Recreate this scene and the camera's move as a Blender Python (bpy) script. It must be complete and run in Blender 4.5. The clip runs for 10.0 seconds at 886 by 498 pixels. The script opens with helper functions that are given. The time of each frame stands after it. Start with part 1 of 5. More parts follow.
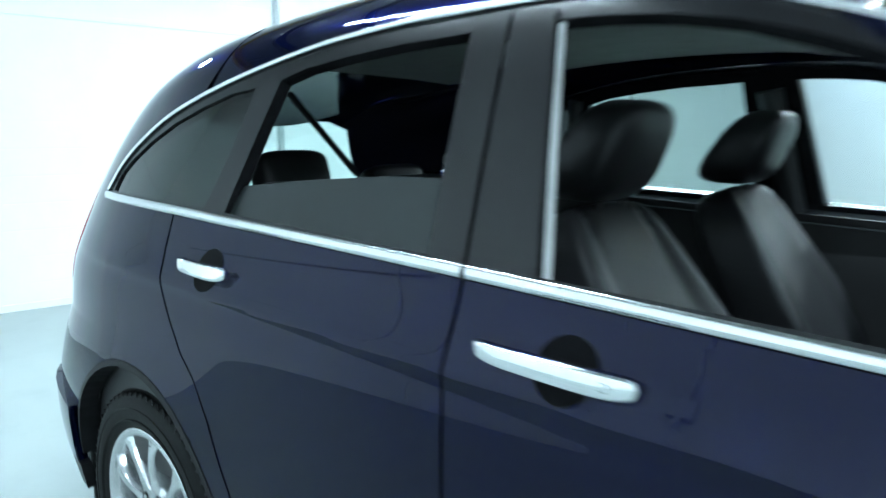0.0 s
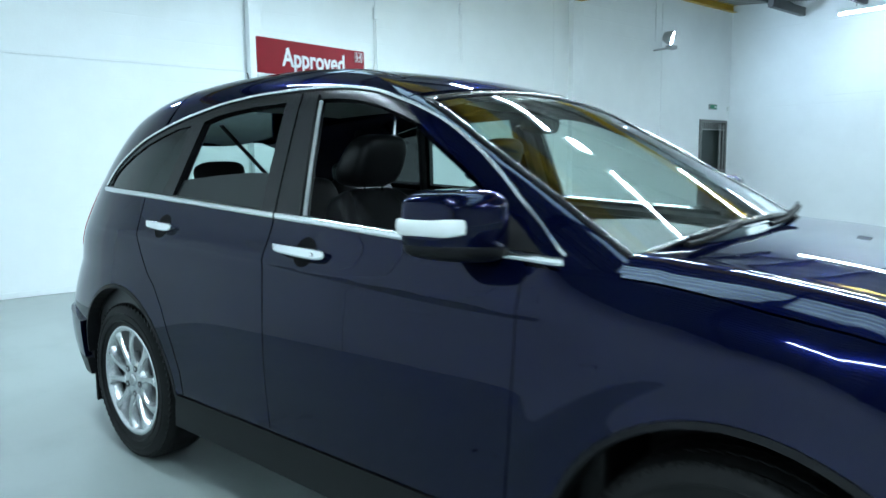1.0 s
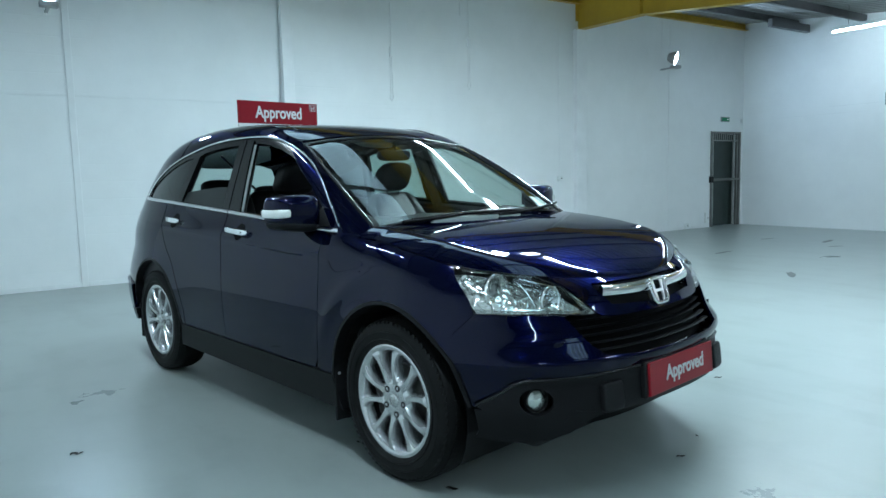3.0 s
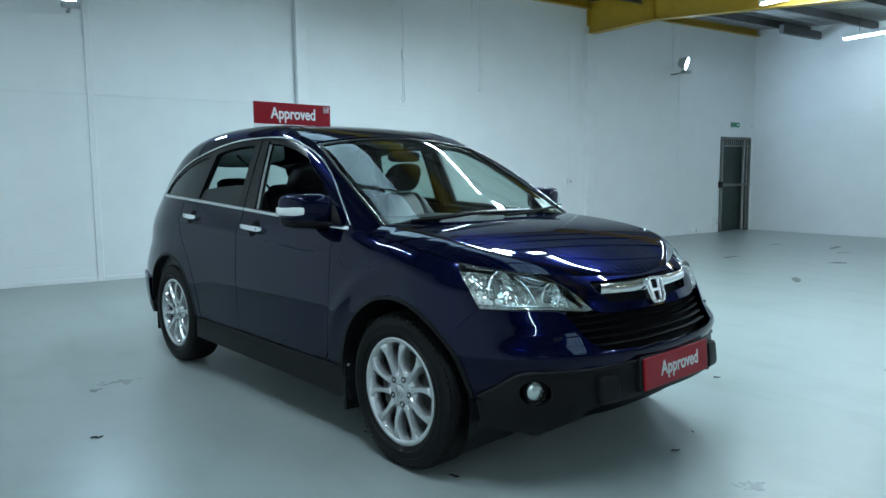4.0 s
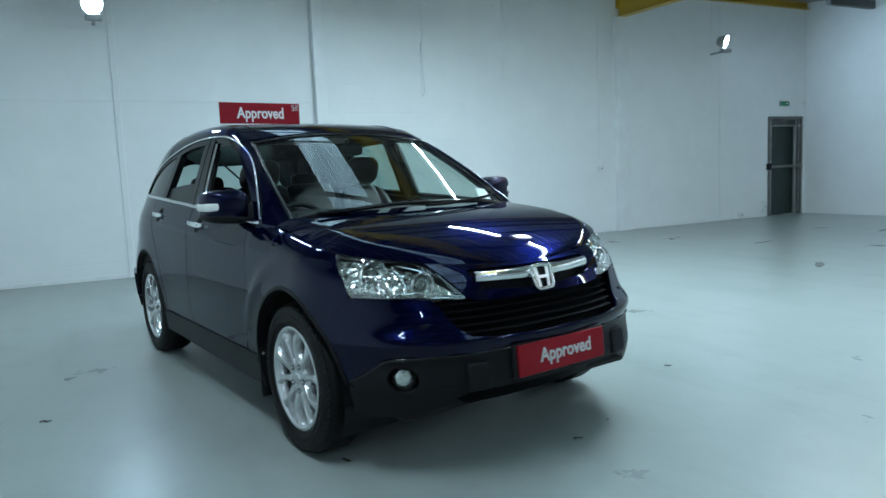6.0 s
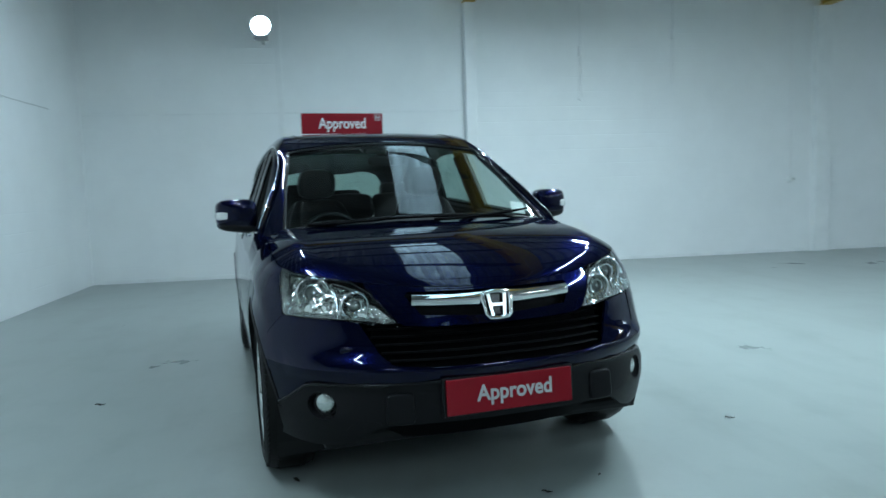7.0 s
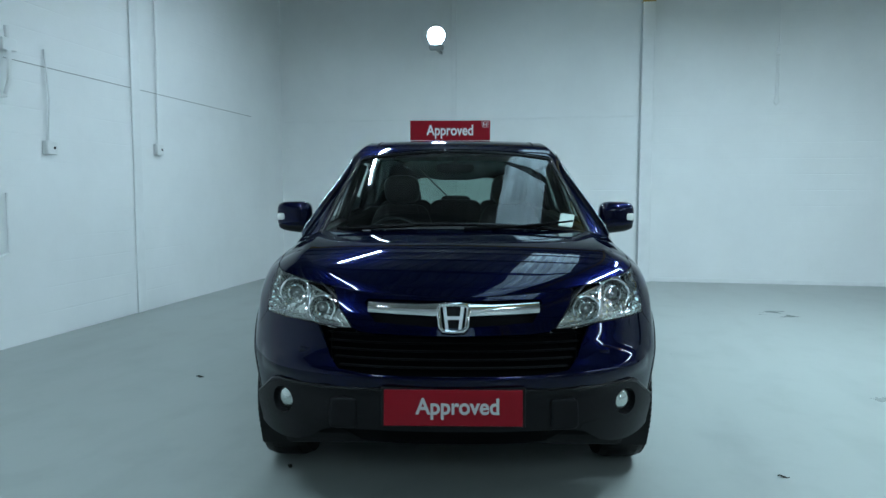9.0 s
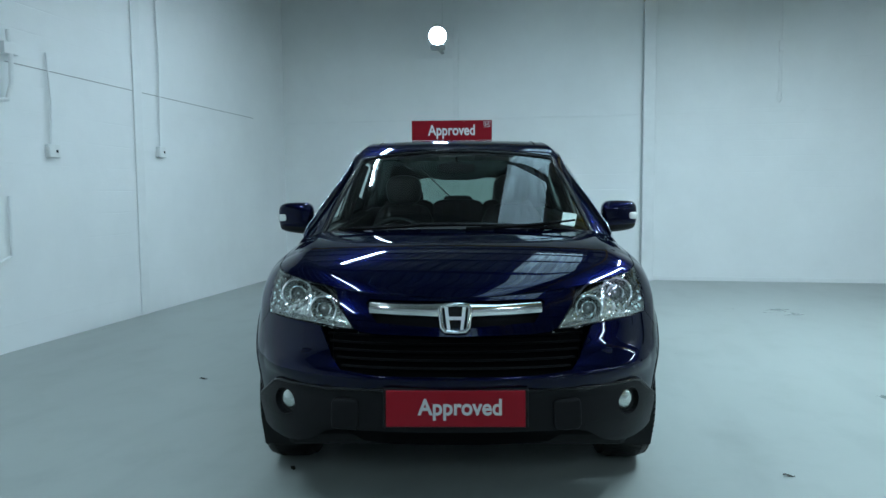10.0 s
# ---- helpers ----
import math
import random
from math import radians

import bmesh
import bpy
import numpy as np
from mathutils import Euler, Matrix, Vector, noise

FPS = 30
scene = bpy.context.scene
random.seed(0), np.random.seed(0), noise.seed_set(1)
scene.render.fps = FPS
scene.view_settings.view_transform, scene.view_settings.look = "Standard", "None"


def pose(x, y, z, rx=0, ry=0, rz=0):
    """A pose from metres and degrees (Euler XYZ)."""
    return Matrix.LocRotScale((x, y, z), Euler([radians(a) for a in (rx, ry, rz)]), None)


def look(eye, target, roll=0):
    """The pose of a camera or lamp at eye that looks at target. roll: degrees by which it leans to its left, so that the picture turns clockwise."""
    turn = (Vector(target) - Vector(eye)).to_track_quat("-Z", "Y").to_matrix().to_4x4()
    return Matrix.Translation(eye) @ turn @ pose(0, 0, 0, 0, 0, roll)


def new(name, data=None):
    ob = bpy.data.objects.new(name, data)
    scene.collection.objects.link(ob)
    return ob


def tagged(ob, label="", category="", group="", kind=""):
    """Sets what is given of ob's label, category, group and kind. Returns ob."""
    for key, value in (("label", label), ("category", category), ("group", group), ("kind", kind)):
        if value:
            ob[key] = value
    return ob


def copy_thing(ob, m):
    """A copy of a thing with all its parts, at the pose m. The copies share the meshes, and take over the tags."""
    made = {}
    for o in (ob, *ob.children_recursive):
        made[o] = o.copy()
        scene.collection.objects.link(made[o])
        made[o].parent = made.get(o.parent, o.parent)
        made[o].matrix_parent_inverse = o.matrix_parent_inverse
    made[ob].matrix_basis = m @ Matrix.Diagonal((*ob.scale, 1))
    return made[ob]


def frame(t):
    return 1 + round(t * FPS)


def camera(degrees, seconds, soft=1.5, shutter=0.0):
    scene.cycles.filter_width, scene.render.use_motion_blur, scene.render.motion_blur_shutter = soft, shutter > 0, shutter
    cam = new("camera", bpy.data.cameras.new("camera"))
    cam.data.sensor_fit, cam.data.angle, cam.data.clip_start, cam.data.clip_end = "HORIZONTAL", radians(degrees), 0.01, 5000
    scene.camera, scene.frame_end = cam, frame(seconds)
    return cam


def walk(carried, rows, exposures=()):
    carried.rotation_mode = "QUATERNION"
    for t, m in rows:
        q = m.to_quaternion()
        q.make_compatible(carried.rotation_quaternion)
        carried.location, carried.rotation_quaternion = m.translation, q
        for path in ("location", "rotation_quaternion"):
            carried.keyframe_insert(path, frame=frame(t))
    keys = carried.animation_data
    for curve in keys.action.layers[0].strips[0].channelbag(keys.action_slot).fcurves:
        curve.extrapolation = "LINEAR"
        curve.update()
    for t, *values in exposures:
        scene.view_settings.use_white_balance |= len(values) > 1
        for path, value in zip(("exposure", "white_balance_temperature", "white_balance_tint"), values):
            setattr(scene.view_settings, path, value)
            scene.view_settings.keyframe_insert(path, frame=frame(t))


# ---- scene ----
cam = camera(64.8, 10.0, shutter=0.4)
EXPOSURES = [(0.0, 1.10, 5300, 3), (0.5, 0.79, 5300, 3), (1.0, 0.55, 5300, 3), (1.5, 0.35, 5300, 3), (2.5, 0.02, 5300, 3), (4.0, -0.22, 5300, 3), (5.5, -0.25, 5300, 3), (7.0, -0.44, 5300, 3), (10.0, -0.52, 5300, 3)]
PATH = [
    (0, (0.434, -1.678, 1.341), (-0.873, -0.194, 1.046), -0.65),
    (0.2, (0.706, -1.849, 1.377), (-0.547, -0.321, 1.074), -1.01),
    (0.5, (1.099, -2.004, 1.343), (-0.252, -0.548, 1.107), -0.71),
    (1, (1.738, -2.267, 1.314), (0.439, -0.766, 1.069), -0.56),
    (1.5, (2.36, -2.455, 1.312), (0.979, -1.036, 1.036), -1.40),
    (2, (2.905, -2.627, 1.323), (1.542, -1.192, 1.036), -0.84),
    (2.5, (3.35, -2.694, 1.32), (1.908, -1.331, 1.065), -1.18),
    (2.7, (3.49, -2.7, 1.326), (2.038, -1.342, 1.102), -1.52),
    (4, (3.739, -2.798, 1.324), (2.26, -1.467, 1.119), -0.56),
    (4.5, (3.742, -2.812, 1.326), (2.271, -1.471, 1.131), -0.69),
    (5, (3.76, -2.784, 1.317), (2.289, -1.445, 1.109), -1.19),
    (5.5, (4.001, -2.585, 1.303), (2.472, -1.312, 1.094), -2.16),
    (5.7, (4.141, -2.447, 1.301), (2.584, -1.211, 1.082), -2.08),
    (6.8, (4.601, -1.278, 1.302), (2.763, -0.51, 1.119), -2.69),
    (7, (4.623, -1.048, 1.289), (2.727, -0.436, 1.108), -1.78),
    (7.5, (4.702, -0.497, 1.286), (2.734, -0.187, 1.101), -0.99),
    (8, (4.701, -0.124, 1.298), (2.71, -0.052, 1.117), 0.00),
    (8.5, (4.736, 0.016, 1.304), (2.744, -0.057, 1.151), -0.02),
    (9, (4.754, 0.013, 1.294), (2.761, -0.027, 1.136), 0.05),
    (9.5, (4.747, 0.02, 1.293), (2.754, -0.031, 1.135), -0.27),
    (10, (4.743, 0.023, 1.292), (2.75, -0.028, 1.135), -0.42),
]
walk(cam, [(t, look(eye, target, roll)) for t, eye, target, roll in PATH], EXPOSURES)

# ==== place ====
# world, lamps and exposure
ROOM = pose(-6.08, 0, 0, 0, 0, -9.4)   # local x: into the hall from the long wall, y: along it
A0, A1, DEEP = -2.85, 14.10, 18.5               # the long wall's ends and the hall's depth

world = bpy.data.worlds.new("world")
scene.world = world
world.use_nodes = True
sky = world.node_tree.nodes.new("ShaderNodeTexSky")
sky.sky_type, sky.sun_disc, sky.sun_elevation, sky.sun_rotation = "NISHITA", False, radians(40), radians(200)
world.node_tree.nodes["Background"].inputs["Strength"].default_value = 0.08
world.node_tree.links.new(sky.outputs[0], world.node_tree.nodes["Background"].inputs["Color"])


def roof_z(a, b):
    """The low roof falls gently away from the long wall."""
    return 4.66 - 0.11 * min(b, 11.0)


# ---- materials ----
def material(name, colour, rough=0.5, metal=0.0, coat=0.0, vary=0.0, scale=6.0, bump=0.0, bump_scale=60.0, emit=None, power=0.0,
             spec=0.5, rough_vary=0.0, coat_rough=0.03, coat_ior=1.5):
    m = bpy.data.materials.new(name)
    m.use_nodes = True
    nt = m.node_tree
    b = nt.nodes["Principled BSDF"]
    b.inputs["Base Color"].default_value = (*colour, 1)
    b.inputs["Roughness"].default_value = rough
    b.inputs["Metallic"].default_value = metal
    b.inputs["Coat Weight"].default_value = coat
    b.inputs["Coat Roughness"].default_value = coat_rough
    b.inputs["Coat IOR"].default_value = coat_ior
    b.inputs["Specular IOR Level"].default_value = spec
    if emit:
        b.inputs["Emission Color"].default_value = (*emit, 1)
        b.inputs["Emission Strength"].default_value = power
    co = nt.nodes.new("ShaderNodeTexCoord")
    if vary or rough_vary:
        big = nt.nodes.new("ShaderNodeTexNoise")
        big.inputs["Scale"].default_value, big.inputs["Detail"].default_value, big.inputs["Roughness"].default_value = scale, 8, 0.65
        nt.links.new(co.outputs["Object"], big.inputs["Vector"])
        if vary:
            ramp = nt.nodes.new("ShaderNodeMapRange")
            ramp.inputs["From Min"].default_value, ramp.inputs["From Max"].default_value = 0.3, 0.7
            ramp.inputs["To Min"].default_value, ramp.inputs["To Max"].default_value = 1 - vary, 1 + vary
            nt.links.new(big.outputs["Fac"], ramp.inputs["Value"])
            mul = nt.nodes.new("ShaderNodeVectorMath")
            mul.operation = "MULTIPLY"
            mul.inputs[0].default_value = colour
            nt.links.new(ramp.outputs[0], mul.inputs[1])
            nt.links.new(mul.outputs[0], b.inputs["Base Color"])
        if rough_vary:
            rr = nt.nodes.new("ShaderNodeMapRange")
            rr.inputs["From Min"].default_value, rr.inputs["From Max"].default_value = 0.3, 0.7
            rr.inputs["To Min"].default_value, rr.inputs["To Max"].default_value = rough - rough_vary, rough + rough_vary
            nt.links.new(big.outputs["Fac"], rr.inputs["Value"])
            nt.links.new(rr.outputs[0], b.inputs["Roughness"])
    if bump:
        fine = nt.nodes.new("ShaderNodeTexNoise")
        fine.inputs["Scale"].default_value, fine.inputs["Detail"].default_value = bump_scale, 6
        nt.links.new(co.outputs["Object"], fine.inputs["Vector"])
        bp = nt.nodes.new("ShaderNodeBump")
        bp.inputs["Strength"].default_value, bp.inputs["Distance"].default_value = bump, 0.004
        nt.links.new(fine.outputs["Fac"], bp.inputs["Height"])
        nt.links.new(bp.outputs[0], b.inputs["Normal"])
    return m


def glass(name, tint, rough=0.0, ior=1.5):
    """Thin pane: tinted see-through with a Fresnel gloss."""
    m = bpy.data.materials.new(name)
    m.use_nodes = True
    nt = m.node_tree
    nt.nodes.remove(nt.nodes["Principled BSDF"])
    clear, gloss, mix, face, power, fres = (nt.nodes.new(n) for n in ("ShaderNodeBsdfTransparent", "ShaderNodeBsdfGlossy", "ShaderNodeMixShader", "ShaderNodeLayerWeight", "ShaderNodeMath", "ShaderNodeMath"))
    clear.inputs[0].default_value = (*tint, 1)
    gloss.inputs["Roughness"].default_value = rough
    gloss.inputs[0].default_value = (1, 1, 1, 1)
    face.inputs["Blend"].default_value = 0.5
    power.operation, power.inputs[1].default_value = "POWER", 5.0
    f0 = ((ior - 1) / (ior + 1)) ** 2
    fres.operation, fres.inputs[1].default_value, fres.inputs[2].default_value = "MULTIPLY_ADD", 1 - f0, f0
    nt.links.new(face.outputs["Facing"], power.inputs[0])
    nt.links.new(power.outputs[0], fres.inputs[0])
    nt.links.new(fres.outputs[0], mix.inputs[0])
    nt.links.new(clear.outputs[0], mix.inputs[1])
    nt.links.new(gloss.outputs[0], mix.inputs[2])
    nt.links.new(mix.outputs[0], nt.nodes["Material Output"].inputs[0])
    return m


def wall_paint(name, colour, course, rough=0.55):
    """White paint over blockwork: faint level joints, roller texture, grime."""
    m = material(name, colour, rough, vary=0.035, scale=1.3)
    nt = m.node_tree
    b = nt.nodes["Principled BSDF"]
    co = nt.nodes.new("ShaderNodeTexCoord")
    sep = nt.nodes.new("ShaderNodeSeparateXYZ")
    nt.links.new(co.outputs["Object"], sep.inputs[0])
    mod = nt.nodes.new("ShaderNodeMath"); mod.operation = "PINGPONG"; mod.inputs[1].default_value = course / 2
    nt.links.new(sep.outputs["Z"], mod.inputs[0])
    joint = nt.nodes.new("ShaderNodeMapRange")
    joint.inputs["From Max"].default_value = 0.009
    nt.links.new(mod.outputs[0], joint.inputs["Value"])
    patch = nt.nodes.new("ShaderNodeTexNoise"); patch.inputs["Scale"].default_value = 0.7; patch.inputs["Detail"].default_value = 3
    nt.links.new(co.outputs["Object"], patch.inputs["Vector"])
    strong = nt.nodes.new("ShaderNodeMapRange")
    strong.inputs["From Min"].default_value, strong.inputs["From Max"].default_value = 0.42, 0.62
    nt.links.new(patch.outputs["Fac"], strong.inputs["Value"])
    soft = nt.nodes.new("ShaderNodeMix"); soft.inputs["A"].default_value = 1.0
    nt.links.new(strong.outputs[0], soft.inputs["Factor"]); nt.links.new(joint.outputs[0], soft.inputs["B"])
    fine = nt.nodes.new("ShaderNodeTexNoise"); fine.inputs["Scale"].default_value = 45; fine.inputs["Detail"].default_value = 8
    nt.links.new(co.outputs["Object"], fine.inputs["Vector"])
    add = nt.nodes.new("ShaderNodeMath"); add.operation = "MULTIPLY_ADD"; add.inputs[1].default_value = 0.35
    nt.links.new(fine.outputs["Fac"], add.inputs[0]); nt.links.new(soft.outputs["Result"], add.inputs[2])
    bp = nt.nodes.new("ShaderNodeBump"); bp.inputs["Strength"].default_value, bp.inputs["Distance"].default_value = 0.5, 0.004
    nt.links.new(add.outputs[0], bp.inputs["Height"]); nt.links.new(bp.outputs[0], b.inputs["Normal"])
    return m


def floor_paint():
    """Pale grey-green floor paint over concrete: worn sheen, scuffs, stains."""
    m = material("floor_paint", (0.30, 0.335, 0.32), 0.29, vary=0.05, scale=0.9, rough_vary=0.02)
    nt = m.node_tree
    b = nt.nodes["Principled BSDF"]
    co = nt.nodes.new("ShaderNodeTexCoord")
    spots = nt.nodes.new("ShaderNodeTexNoise"); spots.inputs["Scale"].default_value = 2.4; spots.inputs["Detail"].default_value = 5; spots.inputs["Roughness"].default_value = 0.55
    nt.links.new(co.outputs["Object"], spots.inputs["Vector"])
    r = nt.nodes.new("ShaderNodeMapRange")
    r.inputs["From Min"].default_value, r.inputs["From Max"].default_value = 0.50, 0.80
    r.inputs["To Min"].default_value, r.inputs["To Max"].default_value = 1.0, 0.86
    nt.links.new(spots.outputs["Fac"], r.inputs["Value"])
    mul = nt.nodes.new("ShaderNodeVectorMath"); mul.operation = "MULTIPLY"
    old = b.inputs["Base Color"].links[0].from_socket
    nt.links.new(old, mul.inputs[0]); nt.links.new(r.outputs[0], mul.inputs[1])
    nt.links.new(mul.outputs[0], b.inputs["Base Color"])
    # wheel marks and spill stains: long faint streaks, and a few darker patches
    sm, sn, sr = nt.nodes.new("ShaderNodeMapping"), nt.nodes.new("ShaderNodeTexNoise"), nt.nodes.new("ShaderNodeMapRange")
    sm.inputs["Scale"].default_value, sm.inputs["Rotation"].default_value = (0.35, 1.6, 1.0), (0, 0, 0.5)
    sn.inputs["Scale"].default_value, sn.inputs["Detail"].default_value, sn.inputs["Roughness"].default_value = 1.6, 5, 0.55
    sr.inputs["From Min"].default_value, sr.inputs["From Max"].default_value = 0.50, 0.80
    sr.inputs["To Min"].default_value, sr.inputs["To Max"].default_value = 1.0, 0.86
    nt.links.new(co.outputs["Object"], sm.inputs["Vector"]); nt.links.new(sm.outputs[0], sn.inputs["Vector"])
    nt.links.new(sn.outputs["Fac"], sr.inputs["Value"])
    worn = nt.nodes.new("ShaderNodeVectorMath"); worn.operation = "MULTIPLY"
    nt.links.new(mul.outputs[0], worn.inputs[0]); nt.links.new(sr.outputs[0], worn.inputs[1])
    nt.links.new(worn.outputs[0], b.inputs["Base Color"])
    fine = nt.nodes.new("ShaderNodeTexNoise"); fine.inputs["Scale"].default_value = 5; fine.inputs["Detail"].default_value = 3
    nt.links.new(co.outputs["Object"], fine.inputs["Vector"])
    bp = nt.nodes.new("ShaderNodeBump"); bp.inputs["Strength"].default_value, bp.inputs["Distance"].default_value = 0.05, 0.004
    nt.links.new(fine.outputs["Fac"], bp.inputs["Height"]); nt.links.new(bp.outputs[0], b.inputs["Normal"])
    return m


WALL = wall_paint("white_wall_paint", (0.80, 0.82, 0.82), 0.225)
TRIM = material("white_gloss_paint", (0.78, 0.80, 0.80), 0.4, vary=0.05, scale=3, bump=0.2, bump_scale=30)
FLOOR = floor_paint()
YELLOW = material("yellow_steel_paint", (0.46, 0.30, 0.02), 0.42, vary=0.12, scale=2.5, bump=0.15, bump_scale=25)
SHEET = material("grey_roof_sheet", (0.25, 0.25, 0.24), 0.55, metal=0.0, vary=0.25, scale=1.2)
STEEL = material("grey_purlin_steel", (0.11, 0.11, 0.11), 0.5, metal=0.5, vary=0.2, scale=3)
PLASTIC_W = material("white_plastic", (0.75, 0.77, 0.76), 0.4, vary=0.05, scale=12)
GREY_P = material("grey_plastic", (0.32, 0.33, 0.33), 0.45, vary=0.08, scale=12)
DARK = material("dark_plastic", (0.009, 0.009, 0.0095), 0.5, spec=0.2, vary=0.15, scale=9)
DOOR_D = material("dark_green_door_paint", (0.018, 0.03, 0.026), 0.3, vary=0.3, scale=3, bump=0.1)
DOOR_F = material("bare_grey_door_frame", (0.16, 0.16, 0.15), 0.5, metal=0.3, vary=0.2, scale=5)
GRILLE_ST = material("galvanised_bars", (0.36, 0.36, 0.34), 0.45, metal=0.7, vary=0.2, scale=6)
SIGN_G = material("green_exit_sign", (0.02, 0.22, 0.10), 0.35)
LAMP_W = material("floodlight_glow", (0.9, 0.95, 1), 0.3, emit=(0.82, 0.92, 1.0), power=90)
TUBE = material("fluorescent_tube_glow", (0.95, 1, 1), 0.3, emit=(0.93, 1.0, 0.97), power=60)
ROOFLIGHT = material("translucent_rooflight_sheet", (0.7, 0.8, 0.8), 0.5, vary=0.2, scale=1.5, emit=(0.74, 0.94, 1.0), power=2.6)


def car_paint(name, deep, flake, rough):
    """Deep metallic paint: a dark ground, coloured flakes with a soft gloss, and clear lacquer."""
    m = material(name, deep, 0.5, coat=1.0, spec=0.0, coat_rough=0.02, coat_ior=1.32)
    nt = m.node_tree
    fl, add = nt.nodes.new("ShaderNodeBsdfGlossy"), nt.nodes.new("ShaderNodeAddShader")
    fl.inputs["Color"].default_value, fl.inputs["Roughness"].default_value = (*flake, 1), rough
    co, sp, mx = nt.nodes.new("ShaderNodeTexCoord"), nt.nodes.new("ShaderNodeTexNoise"), nt.nodes.new("ShaderNodeMapRange")
    sp.inputs["Scale"].default_value = 900
    mx.inputs["To Min"].default_value, mx.inputs["To Max"].default_value = rough - 0.05, rough + 0.05
    nt.links.new(co.outputs["Object"], sp.inputs["Vector"])
    nt.links.new(sp.outputs["Fac"], mx.inputs["Value"])
    nt.links.new(mx.outputs[0], fl.inputs["Roughness"])
    nt.links.new(nt.nodes["Principled BSDF"].outputs[0], add.inputs[0])
    nt.links.new(fl.outputs[0], add.inputs[1])
    nt.links.new(add.outputs[0], nt.nodes["Material Output"].inputs[0])
    return m


nt = ROOFLIGHT.node_tree          # light and dark streaks put into the glow down the translucent sheet
co, mp, st, rg = (nt.nodes.new(n) for n in ("ShaderNodeTexCoord", "ShaderNodeMapping", "ShaderNodeTexNoise", "ShaderNodeMapRange"))
mp.inputs["Scale"].default_value = (0.7, 9.0, 1.0)
st.inputs["Scale"].default_value, st.inputs["Detail"].default_value = 2.0, 6
rg.inputs["From Min"].default_value, rg.inputs["From Max"].default_value = 0.3, 0.7
rg.inputs["To Min"].default_value, rg.inputs["To Max"].default_value = 0.7, 3.4
nt.links.new(co.outputs["Object"], mp.inputs["Vector"])
nt.links.new(mp.outputs[0], st.inputs["Vector"])
nt.links.new(st.outputs["Fac"], rg.inputs["Value"])
nt.links.new(rg.outputs[0], nt.nodes["Principled BSDF"].inputs["Emission Strength"])

PAINT = car_paint("dark_blue_metallic_paint", (0.0004, 0.0008, 0.0062), (0.0007, 0.0011, 0.0120), 0.21)
# near black: painted shade of the handle recesses, and the under-tray plastic
PIT = material("shade_and_plastic_black", (0.0025, 0.0025, 0.003), 0.45, spec=0.04)
CLAD = material("black_grained_plastic", (0.008, 0.008, 0.009), 0.42, spec=0.13, vary=0.12, scale=8, bump=0.12, bump_scale=400)
SLAT = material("black_grille_plastic", (0.005, 0.005, 0.0055), 0.6, spec=0.03)
GLOSSB = material("gloss_black_trim", (0.008, 0.008, 0.009), 0.25, spec=0.3)
RUBBER = material("tyre_rubber", (0.009, 0.009, 0.009), 0.5, spec=0.12, vary=0.2, scale=14, bump=0.15, bump_scale=120)
CHROME = material("chrome", (0.86, 0.87, 0.88), 0.06, metal=1.0)
SATIN = material("satin_chrome_trim", (0.80, 0.81, 0.82), 0.16, metal=1.0)
ALLOY = material("silver_alloy_paint", (0.60, 0.61, 0.62), 0.26, metal=0.85, coat=0.6, vary=0.04, scale=10)
DISC = material("brake_iron", (0.045, 0.042, 0.04), 0.4, metal=0.9, vary=0.2, scale=20)
BRIGHT = material("brushed_chrome_badge", (0.85, 0.86, 0.87), 0.32, metal=1.0)
LEATHER = material("black_leather", (0.010, 0.010, 0.011), 0.38, spec=0.28, vary=0.15, scale=9, bump=0.25, bump_scale=160)
CABIN = material("black_cabin_plastic", (0.020, 0.020, 0.021), 0.55, vary=0.15, scale=9, bump=0.15, bump_scale=250)
LINER = material("grey_headlining", (0.30, 0.31, 0.29), 0.85, vary=0.08, scale=15, bump=0.2, bump_scale=300)
RED = material("red_sign_board", (0.24, 0.005, 0.014), 0.3, spec=0.22, vary=0.05, scale=5)
# white lettering darkened for the weaker light down at the plate
PRINT = material("dimmed_white_lettering", (0.58, 0.58, 0.58), 0.45)
WHITE = material("white_lettering", (0.80, 0.80, 0.80), 0.4)
REDLAMP = material("red_lamp_lens", (0.30, 0.01, 0.01), 0.12, coat=0.6)
REFLECTOR = material("lamp_reflector", (0.70, 0.73, 0.70), 0.13, metal=0.88)
nt = REFLECTOR.node_tree          # pressed into small facets
co, vor, bp = nt.nodes.new("ShaderNodeTexCoord"), nt.nodes.new("ShaderNodeTexVoronoi"), nt.nodes.new("ShaderNodeBump")
vor.inputs["Scale"].default_value = 34
bp.inputs["Strength"].default_value, bp.inputs["Distance"].default_value = 0.9, 0.012
nt.links.new(co.outputs["Object"], vor.inputs["Vector"])
nt.links.new(vor.outputs["Distance"], bp.inputs["Height"])
nt.links.new(bp.outputs[0], nt.nodes["Principled BSDF"].inputs["Normal"])
BULB = material("projector_glass", (0.20, 0.22, 0.21), 0.08, metal=0.3, coat=1.0)
LENSMAT = glass("clear_lamp_lens", (0.93, 0.95, 0.95))
FOGGLASS = material("fog_lamp_glass", (0.60, 0.64, 0.62), 0.10, metal=0.9, coat=0.6, bump=0.6, bump_scale=90)
SCREEN = glass("windscreen_glass", (0.70, 0.80, 0.76), ior=1.54)
SIDEGLASS = glass("side_window_glass", (0.80, 0.87, 0.84))
PRIVACY = glass("dark_tinted_glass", (0.035, 0.04, 0.04))
TINTED = glass("tinted_rear_glass", (0.42, 0.52, 0.49))
